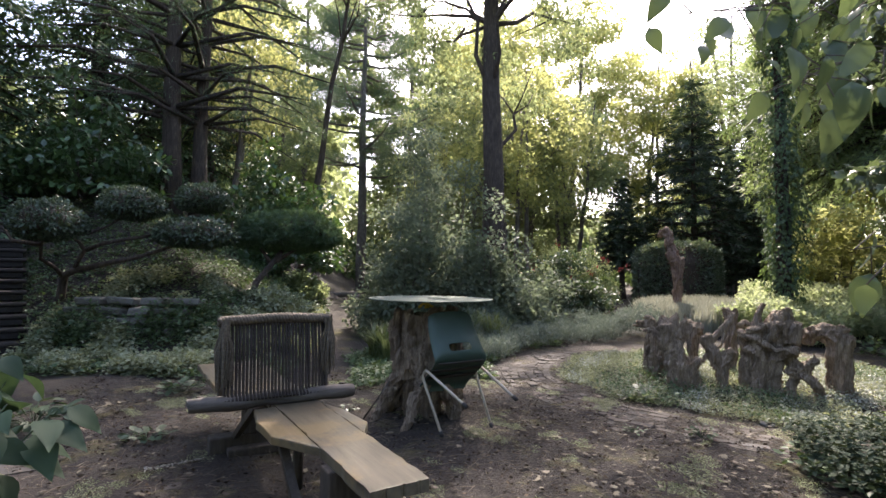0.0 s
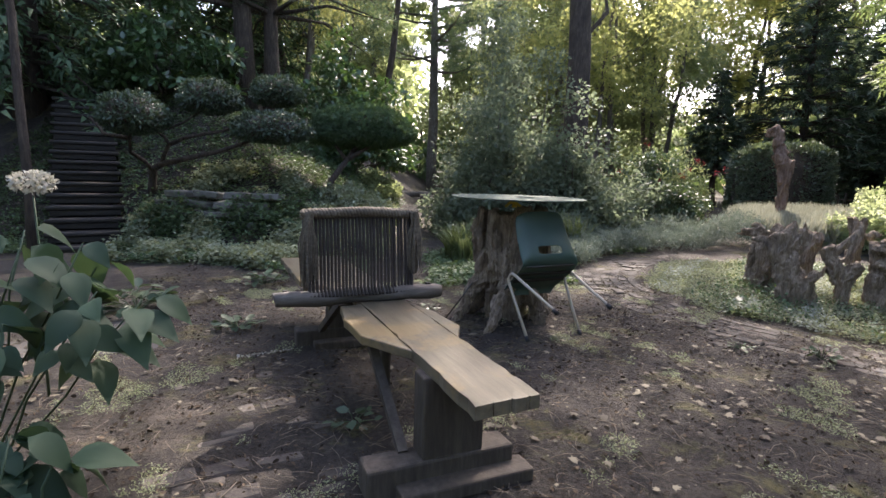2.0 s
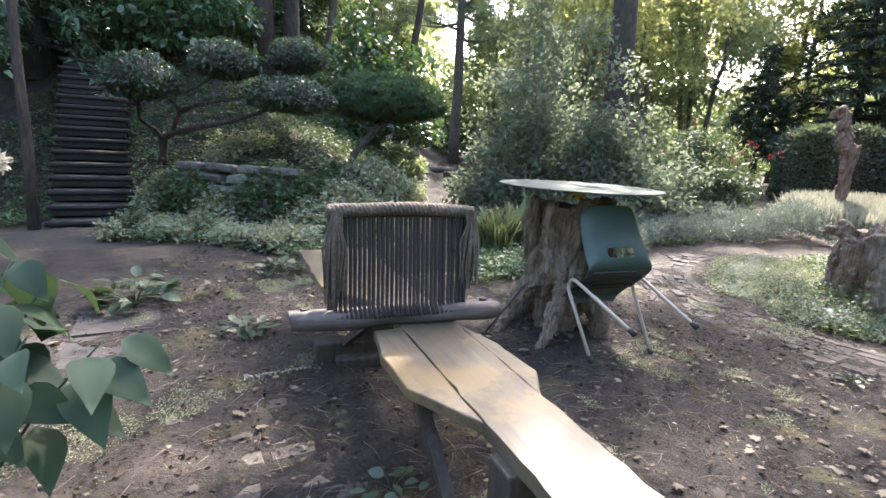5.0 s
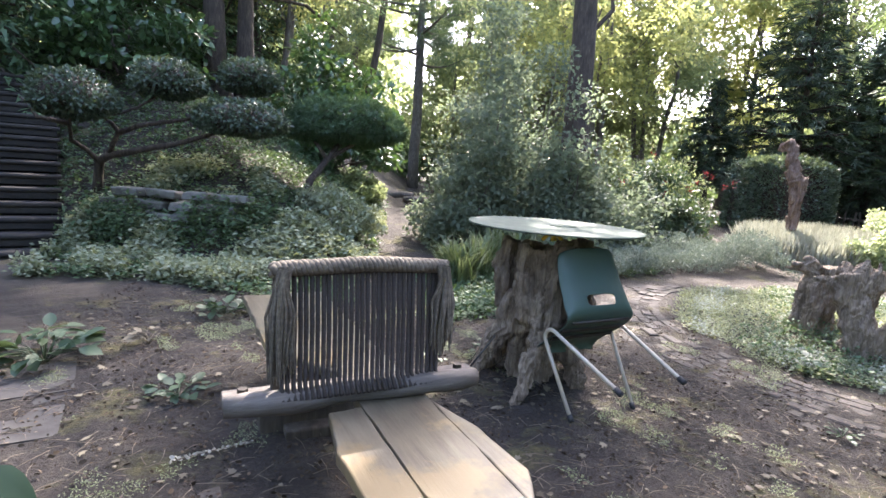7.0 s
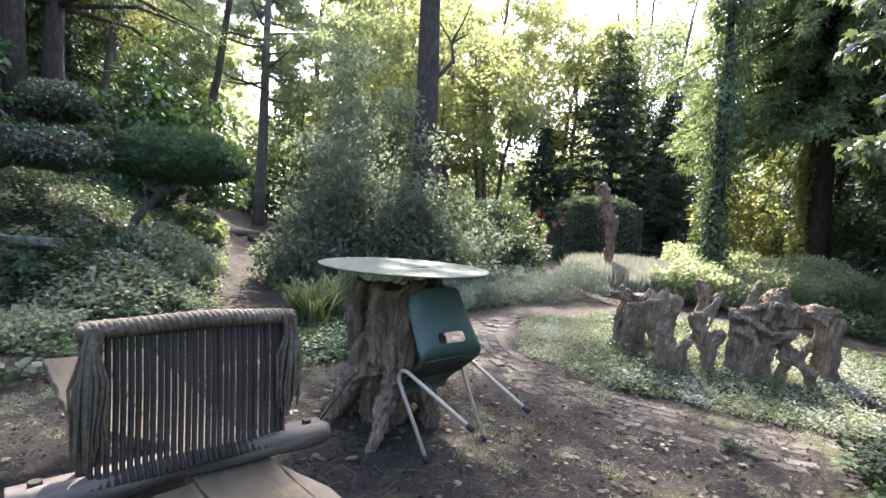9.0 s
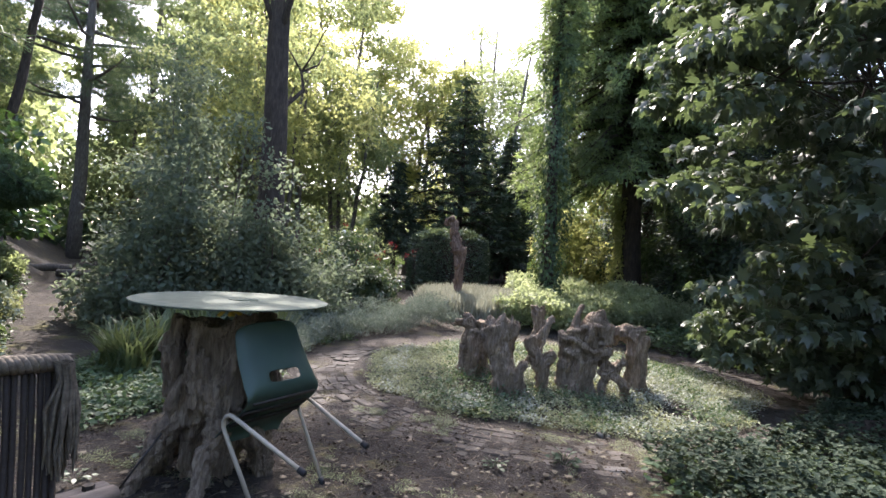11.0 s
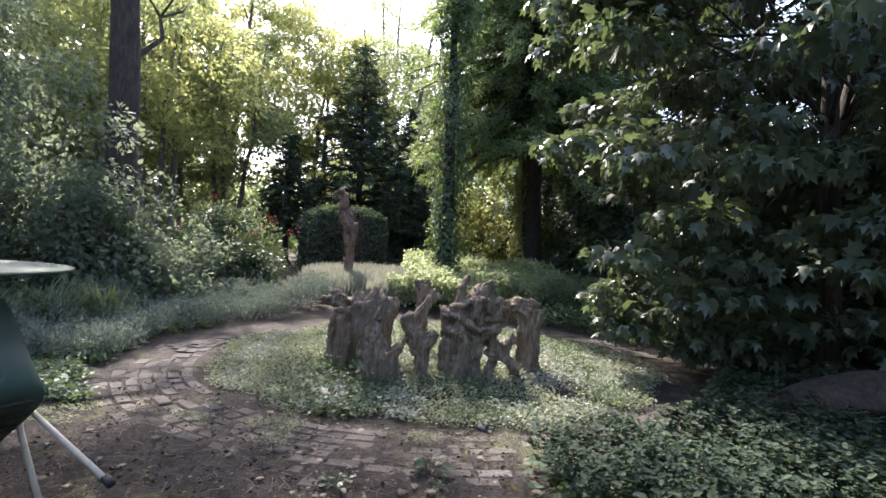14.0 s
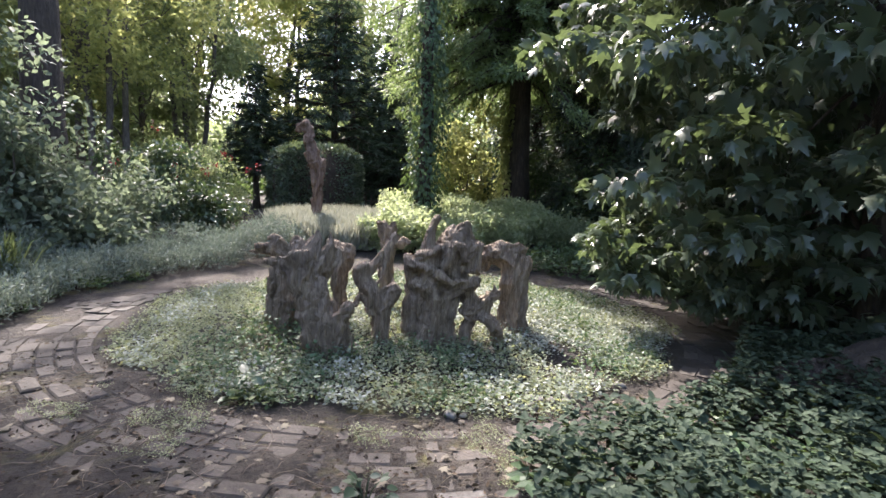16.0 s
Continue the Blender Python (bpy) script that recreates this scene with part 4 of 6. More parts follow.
def build_bench():
    root = thing("bench", bench_m, "long worn plank bench with a rope-strung backrest across its middle", "bench")
    def worn(outline, z0, z1):
        pts = []
        for (x0, y0), (x1, y1) in zip(outline, outline[1:] + outline[:1]):
            n = max(1, int(math.hypot(x1 - x0, y1 - y0) / 0.06))
            for i in range(n):
                pts.append((x0 + (x1 - x0) * i / n + rng.normal() * 0.0025, y0 + (y1 - y0) * i / n + rng.normal() * 0.003))
        return Buf().prism(pts, z0, z1)
    part("seat_plank", worn([(-0.125, 0.0), (-0.06, 0.003), (-0.055, 0.012), (-0.05, 0.003), (0.01, 0.006), (0.015, 0.02), (0.02, 0.006), (0.07, 0.006), (0.078, 0.016), (0.085, 0.004), (0.125, 0.008), (0.127, 1.5), (-0.125, 1.5)], 0.452, 0.50), PLANK, root, smooth=False, bevel=0.006)
    part("seat_plank", worn([(-0.13, 0.56), (-0.127, 1.38), (-0.25, 1.36), (-0.285, 1.1), (-0.275, 0.82)], 0.456, 0.497), PLANK, root, smooth=False, bevel=0.006)
    part("seat_plank", worn([(0.13, 0.66), (0.215, 0.83), (0.2, 1.1), (0.13, 1.38)], 0.456, 0.497), PLANK, root, smooth=False, bevel=0.006)
    part("seat_plank", worn([(-0.13, 1.51), (0.13, 1.51), (0.13, 3.1), (-0.13, 3.1)], 0.452, 0.50), PLANK, root, smooth=False, bevel=0.006)
    part("seat_plank", worn([(-0.36, 2.1), (-0.135, 1.7), (-0.135, 3.08), (-0.37, 3.1)], 0.456, 0.497), PLANK, root, smooth=False, bevel=0.006)
    for y in (0.42, 2.25):
        foot = Buf().box(pose(-0.06, y, 0.06), 0.62, 0.13, 0.13)
        part("foot_beam", foot, BEAM, root, smooth=False, bevel=0.012)
        part("foot_beam", Buf().box(pose(0.02, y - 0.09, 0.025), 0.56, 0.12, 0.06), BEAM, root, smooth=False, bevel=0.01)
        part("post", Buf().prism([(-0.13, -0.055), (0.13, -0.055), (0.13, 0.055), (-0.13, 0.055)], 0.12, 0.452, pose(-0.02, y, 0)), BEAM, root, smooth=False, bevel=0.008)
        part("post", Buf().prism([(-0.06, 0.06), (0.11, 0.06), (0.07, 0.2), (-0.03, 0.2)], 0.1, 0.452, pose(0, y, 0)), BEAM, root, smooth=False, bevel=0.008)
    part("brace", Buf().tube([(-0.19, 1.02, 0.46), (-0.2, 0.45, 0.12)], [0.028, 0.028], 4), BEAM, root, smooth=False)
    part("brace", Buf().tube([(-0.19, 1.6, 0.46), (-0.2, 2.2, 0.12)], [0.028, 0.028], 4), BEAM, root, smooth=False)
    part("brace", Buf().tube([(0.0, 1.32, 0.45), (0.0, 1.34, 0.02)], [0.03, 0.03], 6), BEAM, root)
    # cross pole, its carrier board and bolts
    y0, x0 = 1.415, -0.11
    n = 14
    pts = [Vector((x0 - 0.47 + 0.94 * i / n, y0 - 0.012 * math.sin(i * 0.7), 0.538 + 0.004 * math.sin(i * 1.3))) for i in range(n + 1)]
    part("cross_pole", Buf().tube(pts, [0.036 if i in (0, n) else 0.042 for i in range(n + 1)], 14, 0.12), POLE, root)
    part("carrier_board", Buf().box(pose(x0, y0 + 0.045, 0.545), 0.95, 0.085, 0.034), POLE, root, smooth=False, bevel=0.005)
    for s in (-1, 1):
        bolt = part("bolt", Buf().tube([(x0 + s * 0.41, y0 + 0.045, 0.555), (x0 + s * 0.41, y0 + 0.045, 0.579)], [0.018, 0.018], 6), IRON, root, smooth=False)
        part("upright", Buf().box(pose(x0 + s * 0.30, y0 + 0.06, 0.75, -1.5), 0.035, 0.03, 0.46), BEAM, root, smooth=False, bevel=0.004)
    part("top_rail", Buf().tube([(x0 - 0.31, y0 + 0.05, 0.975), (x0 + 0.31, y0 + 0.05, 0.975)], [0.016, 0.016], 8), BEAM, root)
    # cords
    cord = Buf().tube([(0, 0.055, 0.985), (0, 0.036, 0.96), (0.002, 0.02, 0.78), (0, 0.0, 0.585), (0, -0.045, 0.55)], [0.0086] * 5, 6, 0.12).mesh("cord")
    for i in range(30):
        x = x0 - 0.29 + 0.58 * i / 29
        c = part("cord", cord, CORD, root)
        c.matrix_basis = pose(x + rng.normal() * 0.0008, y0, 0, 0, rng.normal() * 0.06, 0)
    # twisted rope along the top, with tassels at both ends
    b = Buf()
    for k in range(3):
        line = []
        for i in range(121):
            t = i / 120
            x = x0 - 0.325 + 0.65 * t
            z = 0.998 - 0.012 * (2 * t - 1) ** 6 - 0.004 * math.sin(t * 9)
            a = math.tau * (t * 12 + k / 3)
            line.append((x, y0 + 0.035 + 0.0155 * math.cos(a), z + 0.0155 * math.sin(a)))
        b.tube(line, [0.0142] * 121, 7, 0.1, seed=k)
    part("top_rope", b, ROPE, root, "thick twisted hemp rope")
    for s, length in ((-1, 0.33), (1, 0.29)):
        tas = Buf()
        for i in range(60):
            a, r = rng.random() * math.tau, 0.036 * math.sqrt(rng.random())
            sx, sy = x0 + s * 0.288, y0 - 0.012
            l = length * rng.uniform(0.75, 1.08)
            w = 1.0 + 0.25 * rng.random()
            line = [(sx + 0.018 * math.cos(a), sy + 0.03 * math.sin(a), 1.0), (sx + s * 0.012 + r * 0.55 * math.cos(a), sy + r * 0.75 * math.sin(a), 0.94)]
            line += [(sx + s * 0.01 + r * w * math.cos(a) + rng.normal() * 0.004, sy + r * w * math.sin(a) + rng.normal() * 0.004, 0.94 - l * q) for q in (0.3, 0.65, 0.95)]
            tas.tube(line, [0.006, 0.0065, 0.006, 0.005, 0.0025], 4, 0.0, False)
        part("tassel", tas, ROPE, root, "frayed grey rope tassel")


build_bench()


# ---- rootwood ----
def gnarled(seed, height, r_base, r_waist, r_top, lean=(0, 0), ridges=7, rough=0.22, jag=0.12, flare=0.5, hollow=None, segs=88, rows=56, open_top=True, warp=0.0):
    """An old stump: fluted sides, flared foot, torn top edge, and if wanted a hollow at (angle, z, width, height)."""
    rings = []
    for j in range(rows + 1):
        t = j / rows
        ring = []
        for k in range(segs):
            a = math.tau * k / segs
            ca, sa = math.cos(a), math.sin(a)
            top = height * (1 + jag * (1.7 * noise.noise((1.0 * ca + seed, 1.0 * sa, 3.1)) + 0.45 * noise.noise((2.6 * ca, 2.6 * sa + seed, 1.7))))
            z = top * t
            r = r_waist + (r_base - r_waist) * max(0, 1 - t / flare) ** 2 + (r_top - r_waist) * max(0, (t - 0.55) / 0.45) ** 1.5
            root = 0.5 + 0.5 * math.sin(ridges * a + seed * 1.7 + 1.3 * noise.noise((ca * 1.5, sa * 1.5, seed)))
            r *= 1 + (0.42 * root - 0.2) * max(0, 1 - t / flare) ** 1.2
            r *= 1 + rough * (noise.noise((1.6 * ca + seed, 1.6 * sa, 1.5 * z)) + 0.55 * noise.noise((4.5 * ca + seed, 4.5 * sa, 1.2 * z + seed)) + 0.5 * noise.noise((9 * ca, 9 * sa + seed, 1.3 * z)))
            if hollow:
                da = (a - hollow[0] + math.pi) % math.tau - math.pi
                q = (da / hollow[2]) ** 2 + ((z - hollow[1]) / hollow[3]) ** 2
                r *= 1 - 0.62 * max(0, 1 - q) ** 0.5 if q < 1 else 1
            r *= 1 + warp * t * 2.2 * noise.noise((0.9 * ca + seed * 2, 0.9 * sa, 1.1 * z + seed))
            ring.append(Vector((r * ca + lean[0] * t, r * sa + lean[1] * t, z - 0.04)))
        rings.append(ring)
    b = Buf()
    c = Vector((lean[0], lean[1], height * 0.86))
    if open_top:
        rings.append([p.lerp(c, 0.3) - Vector((0, 0, 0.01)) for p in rings[-1]])
        rings.append([p.lerp(c, 0.75) for p in rings[-1]])
    b.ring_surface(rings)
    return b


def snag(b, pts, r0, seed=0, r1=0.006):
    n = len(pts)
    fine = []
    for p, q in zip(pts, pts[1:]):
        fine += [Vector(p).lerp(Vector(q), t) for t in (0, 0.33, 0.66)]
    fine.append(Vector(pts[-1]))
    m = len(fine)
    fine = [p + 0.35 * r0 * Vector((noise.noise((i * 0.6, seed, 0)), noise.noise((i * 0.6, seed, 5)), noise.noise((i * 0.6, seed, 9)))) for i, p in enumerate(fine)]
    b.tube(fine, [r0 + (r1 - r0) * (i / (m - 1)) ** 1.3 for i in range(m)], 20, 0.6, seed=seed, twist=0.1, freq=4.5)


def crease(v, width):
    return max(0.0, 1 - abs(v) / width)


def fused(ob, voxel, rough=0.0, coarse=6.0):
    """Grows the limbs of a root together into one skin and folds it along the grain."""
    mod = ob.modifiers.new("fuse", "REMESH")
    mod.mode, mod.voxel_size, mod.use_smooth_shade = "VOXEL", voxel, True
    bpy.context.view_layer.update()
    skin = bpy.data.meshes.new_from_object(ob.evaluated_get(bpy.context.evaluated_depsgraph_get()))
    ob.modifiers.clear()
    out = []
    for v in skin.vertices:
        x, y, z = v.co
        w = noise.noise((2.2 * x, 2.2 * y, 2.6 * z))
        u = noise.noise((5 * x + 3, 5 * y, 5 * z))
        n1 = noise.noise((coarse * x + 2.2 * w, coarse * y - 2 * w, 2.6 * z + 2.4 * w))
        n2 = noise.noise((15 * x + 4 * w, 15 * y + 2 * u, 3.4 * z + 5 * w + 7))
        n3 = noise.noise((44 * x + 3 * u, 44 * y + 5 * w, 7 * z + 6 * w))
        h = 1.15 * n1 - 0.6 * crease(n1, 0.1) + 0.15 * u - 0.5 * crease(n2, 0.12) + 0.42 * n2 + 0.2 * n3
        out.extend(v.co + v.normal * (rough * h))
    skin.vertices.foreach_set("co", out)
    skin.polygons.foreach_set("use_smooth", [True] * len(skin.polygons))
    skin.update()
    ob.data = skin
    return ob


# table: stump, disc and what lies between them
def table_stump():
    b = gnarled(3.4, 0.98, 0.14, 0.17, 0.23, (0.04, 0.0), 6, 0.24, 0.04, 0.4, (math.radians(250), 0.1, 0.8, 0.3), 110, 70)
    legs = (
        ([(-0.12, -0.05, 0.58), (-0.2, -0.08, 0.36), (-0.31, -0.1, 0.2), (-0.41, -0.12, -0.03)], 0.085, 0.04),
        ([(0.02, -0.12, 0.62), (0.03, -0.24, 0.36), (-0.03, -0.35, 0.18), (-0.12, -0.45, -0.03)], 0.075, 0.035),
        ([(0.16, -0.02, 0.45), (0.26, -0.08, 0.2), (0.33, -0.1, -0.03)], 0.1, 0.05),
        ([(0.15, 0.1, 0.4), (0.3, 0.18, 0.15), (0.4, 0.25, -0.03)], 0.1, 0.05),
        ([(-0.1, 0.15, 0.4), (-0.2, 0.3, 0.15), (-0.26, 0.42, -0.03)], 0.1, 0.05),
        ([(-0.16, 0.04, 0.35), (-0.27, 0.06, 0.16), (-0.34, 0.1, -0.03)], 0.07, 0.05),
    )
    for i, (p, r0, r1) in enumerate(legs):
        snag(b, p, r0, 11 + i * 4, r1)
    ridges = (
        ([(-0.2, -0.04, 0.5), (-0.23, -0.04, 0.72), (-0.2, -0.03, 0.95)], 0.07, 0.05),
        ([(-0.08, -0.16, 0.45), (-0.1, -0.2, 0.7), (-0.12, -0.17, 0.96)], 0.06, 0.05),
        ([(0.08, -0.17, 0.4), (0.1, -0.21, 0.7), (0.16, -0.2, 0.97)], 0.07, 0.05),
        ([(0.18, -0.08, 0.4), (0.23, -0.1, 0.7), (0.27, -0.06, 0.98)], 0.08, 0.05),
        ([(0.2, 0.04, 0.15), (0.27, 0.02, 0.55), (0.28, 0.02, 0.9)], 0.12, 0.1),
        ([(-0.22, -0.02, 0.74), (-0.27, -0.03, 0.78), (-0.25, -0.02, 0.84)], 0.05, 0.03),
        ([(0.0, -0.2, 0.86), (0.1, -0.26, 0.95), (0.2, -0.24, 0.98)], 0.04, 0.03),
    )
    for i, (p, r0, r1) in enumerate(ridges):
        snag(b, p, r0, 51 + i * 3, r1)
    fused(solid("table_stump", b, DRIFT, "large gnarled tree stump with hollow foot carrying a table top", "stump", m=pose(0.36, 4.72, 0, 0, 0, -8)), 0.011, 0.024, 7.0)


table_stump()
disc = Buf()
n = 72
disc.ring_surface([[Vector((r * math.cos(math.tau * k / n), r * math.sin(math.tau * k / n), z)) for k in range(n)] for r, z in ((0.56, 0.0), (0.568, 0.003), (0.568, 0.009), (0.56, 0.012))])
top = thing("round_table_top", pose(0.44, 4.72, 1.045, 0.3, 0.2, 0), "thin round pale green glass-like table top", "table top")
part("disc", disc, DISC, top, smooth=False)
part("centre_plate", Buf().tube([(0.05, -0.02, 0.012), (0.05, -0.02, 0.016)], [0.085, 0.085], 28), DISC, top, "dull round plate", smooth=False)
wedge = Buf()
for p in ([(-0.06, 0, 0.0), (-0.02, 0.01, 0.035), (0.03, 0, 0.03), (0.07, 0.01, 0.0)], [(0.0, 0, 0.0), (0.01, 0.02, 0.02), (0.03, 0.03, 0.0)]):
    wedge.tube(p, [0.012] * len(p), 8)
solid("yellow_clip", wedge, YELLOW, "small yellow painted piece wedged under the table top", "clip", m=pose(0.37, 4.47, 0.985))
rod = thing("iron_rod", pose(-0.17, 4.45, 0), "thin black iron rod leaning on the stump", "rod")
part("shaft", Buf().tube([(0, 0, 0.015), (0.24, 0.02, 0.36)], [0.006, 0.006], 6), IRON, rod)
part("foot", Buf().tube([(-0.03, -0.01, 0.012), (0.03, 0.01, 0.012)], [0.012, 0.012], 6), IRON, rod)


# ---- chair, tipped forward against the table ----
def build_chair():
    fwd = Vector((-0.43, 0.9, 0)).normalized()
    yaw = math.degrees(math.atan2(fwd.y, fwd.x)) - 90
    m = pose(0.70, 4.185, 0.012, 0, 0, yaw) @ pose(0, 0, 0, -43)
    root = thing("chair", m, "green plastic school chair with pale tube legs, tipped against the stump", "chair")
    # y forward, origin between the front feet
    w = 0.20
    for s in (-1, 1):
        pts = [(s * 0.245, 0.0, 0.0), (s * 0.266, -0.07, 0.43), (s * 0.268, -0.08, 0.468), (s * 0.269, -0.10, 0.49), (s * 0.269, -0.13, 0.498), (s * 0.269, -0.16, 0.49), (s * 0.267, -0.18, 0.468), (s * 0.238, -0.43, 0.0)]
        leg = part("leg_frame", Buf().tube(pts, [0.0118] * len(pts), 10), TUBE, root, "pale painted bent steel tube")
        for p, q in ((pts[0], pts[1]), (pts[-1], pts[-2])):
            a, d = Vector(p), (Vector(q) - Vector(p)).normalized()
            part("foot_cap", Buf().tube([a - d * 0.012, a + d * 0.03], [0.0165, 0.0165], 10), RUBBER, leg)
    part("seat_bracket", Buf().box(pose(0, -0.10, 0.455), 0.48, 0.03, 0.012).box(pose(0, -0.2, 0.455), 0.48, 0.03, 0.012), IRON, root, smooth=False)
    # one shell of seat and backrest, with the slot at the foot of the back
    prof = [(y, z + 0.03) for y, z in [(0.10, 0.405), (0.09, 0.43), (0.05, 0.448), (-0.05, 0.445), (-0.17, 0.432), (-0.26, 0.432), (-0.31, 0.442), (-0.345, 0.465), (-0.365, 0.50), (-0.375, 0.535), (-0.38, 0.56), (-0.385, 0.585), (-0.395, 0.65), (-0.415, 0.72), (-0.44, 0.79), (-0.455, 0.825), (-0.462, 0.835)]]
    half = [0.21, 0.235, 0.25, 0.257, 0.26, 0.26, 0.258, 0.256, 0.255, 0.252, 0.25, 0.247, 0.242, 0.235, 0.226, 0.214, 0.19]
    us = [-1, -0.97, -0.85, -0.62, -0.42, -0.2, 0, 0.2, 0.42, 0.62, 0.85, 0.97, 1]
    b = Buf()
    for (y, z), h in zip(prof, half):
        back = smooth01((z - 0.45) / 0.1)
        for u in us:
            e = max(0.0, (abs(u) - 0.8) / 0.2)
            b.v.append((u * h, y + float(back) * (0.02 * u * u + 0.03 * e * e), z + (1 - float(back)) * (0.012 * u * u - 0.02 * e)))
    k = len(us)
    for i in range(len(prof) - 1):
        for j in range(k - 1):
            if 8 <= i <= 9 and 4 <= j <= 7:
                continue
            b.f.append((i * k + j, i * k + j + 1, (i + 1) * k + j + 1, (i + 1) * k + j))
    shell = part("shell", b, SHELL, root, "one-piece dark green plastic seat and back with a grip slot")
    mod = shell.modifiers.new("thickness", "SOLIDIFY")
    mod.thickness, mod.offset = 0.006, 0
    sub = shell.modifiers.new("round", "SUBSURF")
    sub.levels = sub.render_levels = 2
    part("rear_bar", Buf().tube([(-0.22, -0.3, 0.455), (0.22, -0.3, 0.455)], [0.008, 0.008], 8), IRON, root)


build_chair()


# ---- the ring of upturned roots ----
def old_root(label, at, seed, strands):
    """An upturned root: thick strands grown together, each (line, first radius, last radius)."""
    b = Buf()
    for i, (p, r0, r1) in enumerate(strands):
        snag(b, p, r0 * 0.95, seed + 3 * i, r1 * 0.9)
    fused(solid("root_stump", b, DRIFT, label, "root stump", "root stumps on the island", m=pose(at[0], at[1], gz(*at), 0, 0, -44)), 0.0095, 0.02, 7.0)


old_root("weathered root with antler-like prongs beside the broad one", (3.40, 6.12), 12, (
    ([(-0.1, 0.05, -0.1), (-0.09, 0.05, 0.3), (-0.02, 0.05, 0.6)], 0.085, 0.08),
    ([(0.0, -0.07, -0.1), (0.0, -0.07, 0.2), (0.02, -0.03, 0.5)], 0.075, 0.09),
    ([(0.12, 0.05, -0.1), (0.1, 0.03, 0.35), (0.12, 0.0, 0.65)], 0.09, 0.1),
    ([(0, 0, 0.55), (-0.12, -0.05, 0.6), (-0.27, -0.08, 0.585)], 0.05, 0.012),
    ([(-0.02, 0, 0.6), (-0.08, -0.02, 0.68), (-0.13, -0.05, 0.70)], 0.05, 0.015),
    ([(0.05, 0, 0.6), (-0.04, -0.04, 0.66), (-0.2, -0.1, 0.62)], 0.04, 0.012)))
old_root("broad weathered root with torn points leaning over", (3.30, 5.38), 23, (
    ([(0.0, 0, -0.1), (-0.03, 0, 0.2), (-0.13, 0.0, 0.45), (-0.19, 0.02, 0.66)], 0.13, 0.13),
    ([(0.07, -0.02, -0.1), (0.1, -0.02, 0.15), (0.07, -0.03, 0.3)], 0.10, 0.07),
    ([(0.06, -0.03, 0.22), (0.14, -0.05, 0.31), (0.17, -0.05, 0.36)], 0.055, 0.03),
    ([(-0.15, 0, 0.5), (-0.28, -0.04, 0.6), (-0.41, -0.06, 0.63)], 0.085, 0.02),
    ([(-0.2, 0, 0.6), (-0.21, 0.02, 0.72), (-0.225, 0.02, 0.8)], 0.08, 0.012),
    ([(-0.12, 0.02, 0.6), (-0.09, 0.03, 0.74), (-0.08, 0.03, 0.82)], 0.07, 0.012),
    ([(-0.05, 0.02, 0.55), (0.0, 0.05, 0.7), (0.012, 0.06, 0.83)], 0.06, 0.01),
    ([(-0.1, 0.05, 0.5), (0.0, 0.1, 0.62), (0.05, 0.12, 0.7)], 0.08, 0.04)))
old_root("dark root narrowing towards its foot", (3.74, 5.89), 31, (
    ([(0, 0, -0.1), (0, 0, 0.25), (0.0, 0, 0.5), (0.02, 0, 0.64)], 0.055, 0.1),
    ([(0, 0, 0.4), (0.06, 0, 0.55), (0.08, 0, 0.66)], 0.07, 0.03),
    ([(0, 0, 0.45), (-0.07, 0, 0.6), (-0.09, 0, 0.68)], 0.07, 0.02)))
old_root("short forked weathered root with a slanting strut", (3.69, 5.28), 37, (
    ([(0, 0, -0.1), (0, 0, 0.15), (-0.01, 0, 0.3)], 0.074, 0.08),
    ([(-0.01, 0, 0.24), (-0.08, -0.01, 0.36), (-0.14, -0.02, 0.46), (-0.19, -0.02, 0.52)], 0.085, 0.045),
    ([(-0.15, -0.02, 0.44), (-0.17, -0.04, 0.53), (-0.1, -0.02, 0.56)], 0.05, 0.03),
    ([(-0.1, 0, 0.36), (-0.17, -0.03, 0.34), (-0.18, -0.04, 0.27)], 0.04, 0.014),
    ([(0, 0, 0.28), (0.07, 0, 0.38), (0.13, 0, 0.43)], 0.075, 0.055),
    ([(-0.12, 0, 0.48), (0.0, 0.06, 0.64), (0.09, 0.12, 0.78)], 0.032, 0.04),
    ([(-0.03, 0.02, 0.42), (0.03, 0.05, 0.6), (0.07, 0.08, 0.72)], 0.022, 0.02)))
old_root("slim upright root with a broken side stub", (4.39, 6.10), 41, (
    ([(0, 0, -0.1), (0, 0, 0.4), (0.02, 0, 0.75)], 0.07, 0.075),
    ([(0, 0, 0.68), (-0.06, 0, 0.78), (-0.09, -0.02, 0.81)], 0.06, 0.03),
    ([(0.02, 0, 0.68), (0.05, 0, 0.76), (0.06, 0, 0.83)], 0.06, 0.02),
    ([(0.03, 0, 0.6), (0.12, 0, 0.62), (0.22, 0, 0.62)], 0.045, 0.03)))
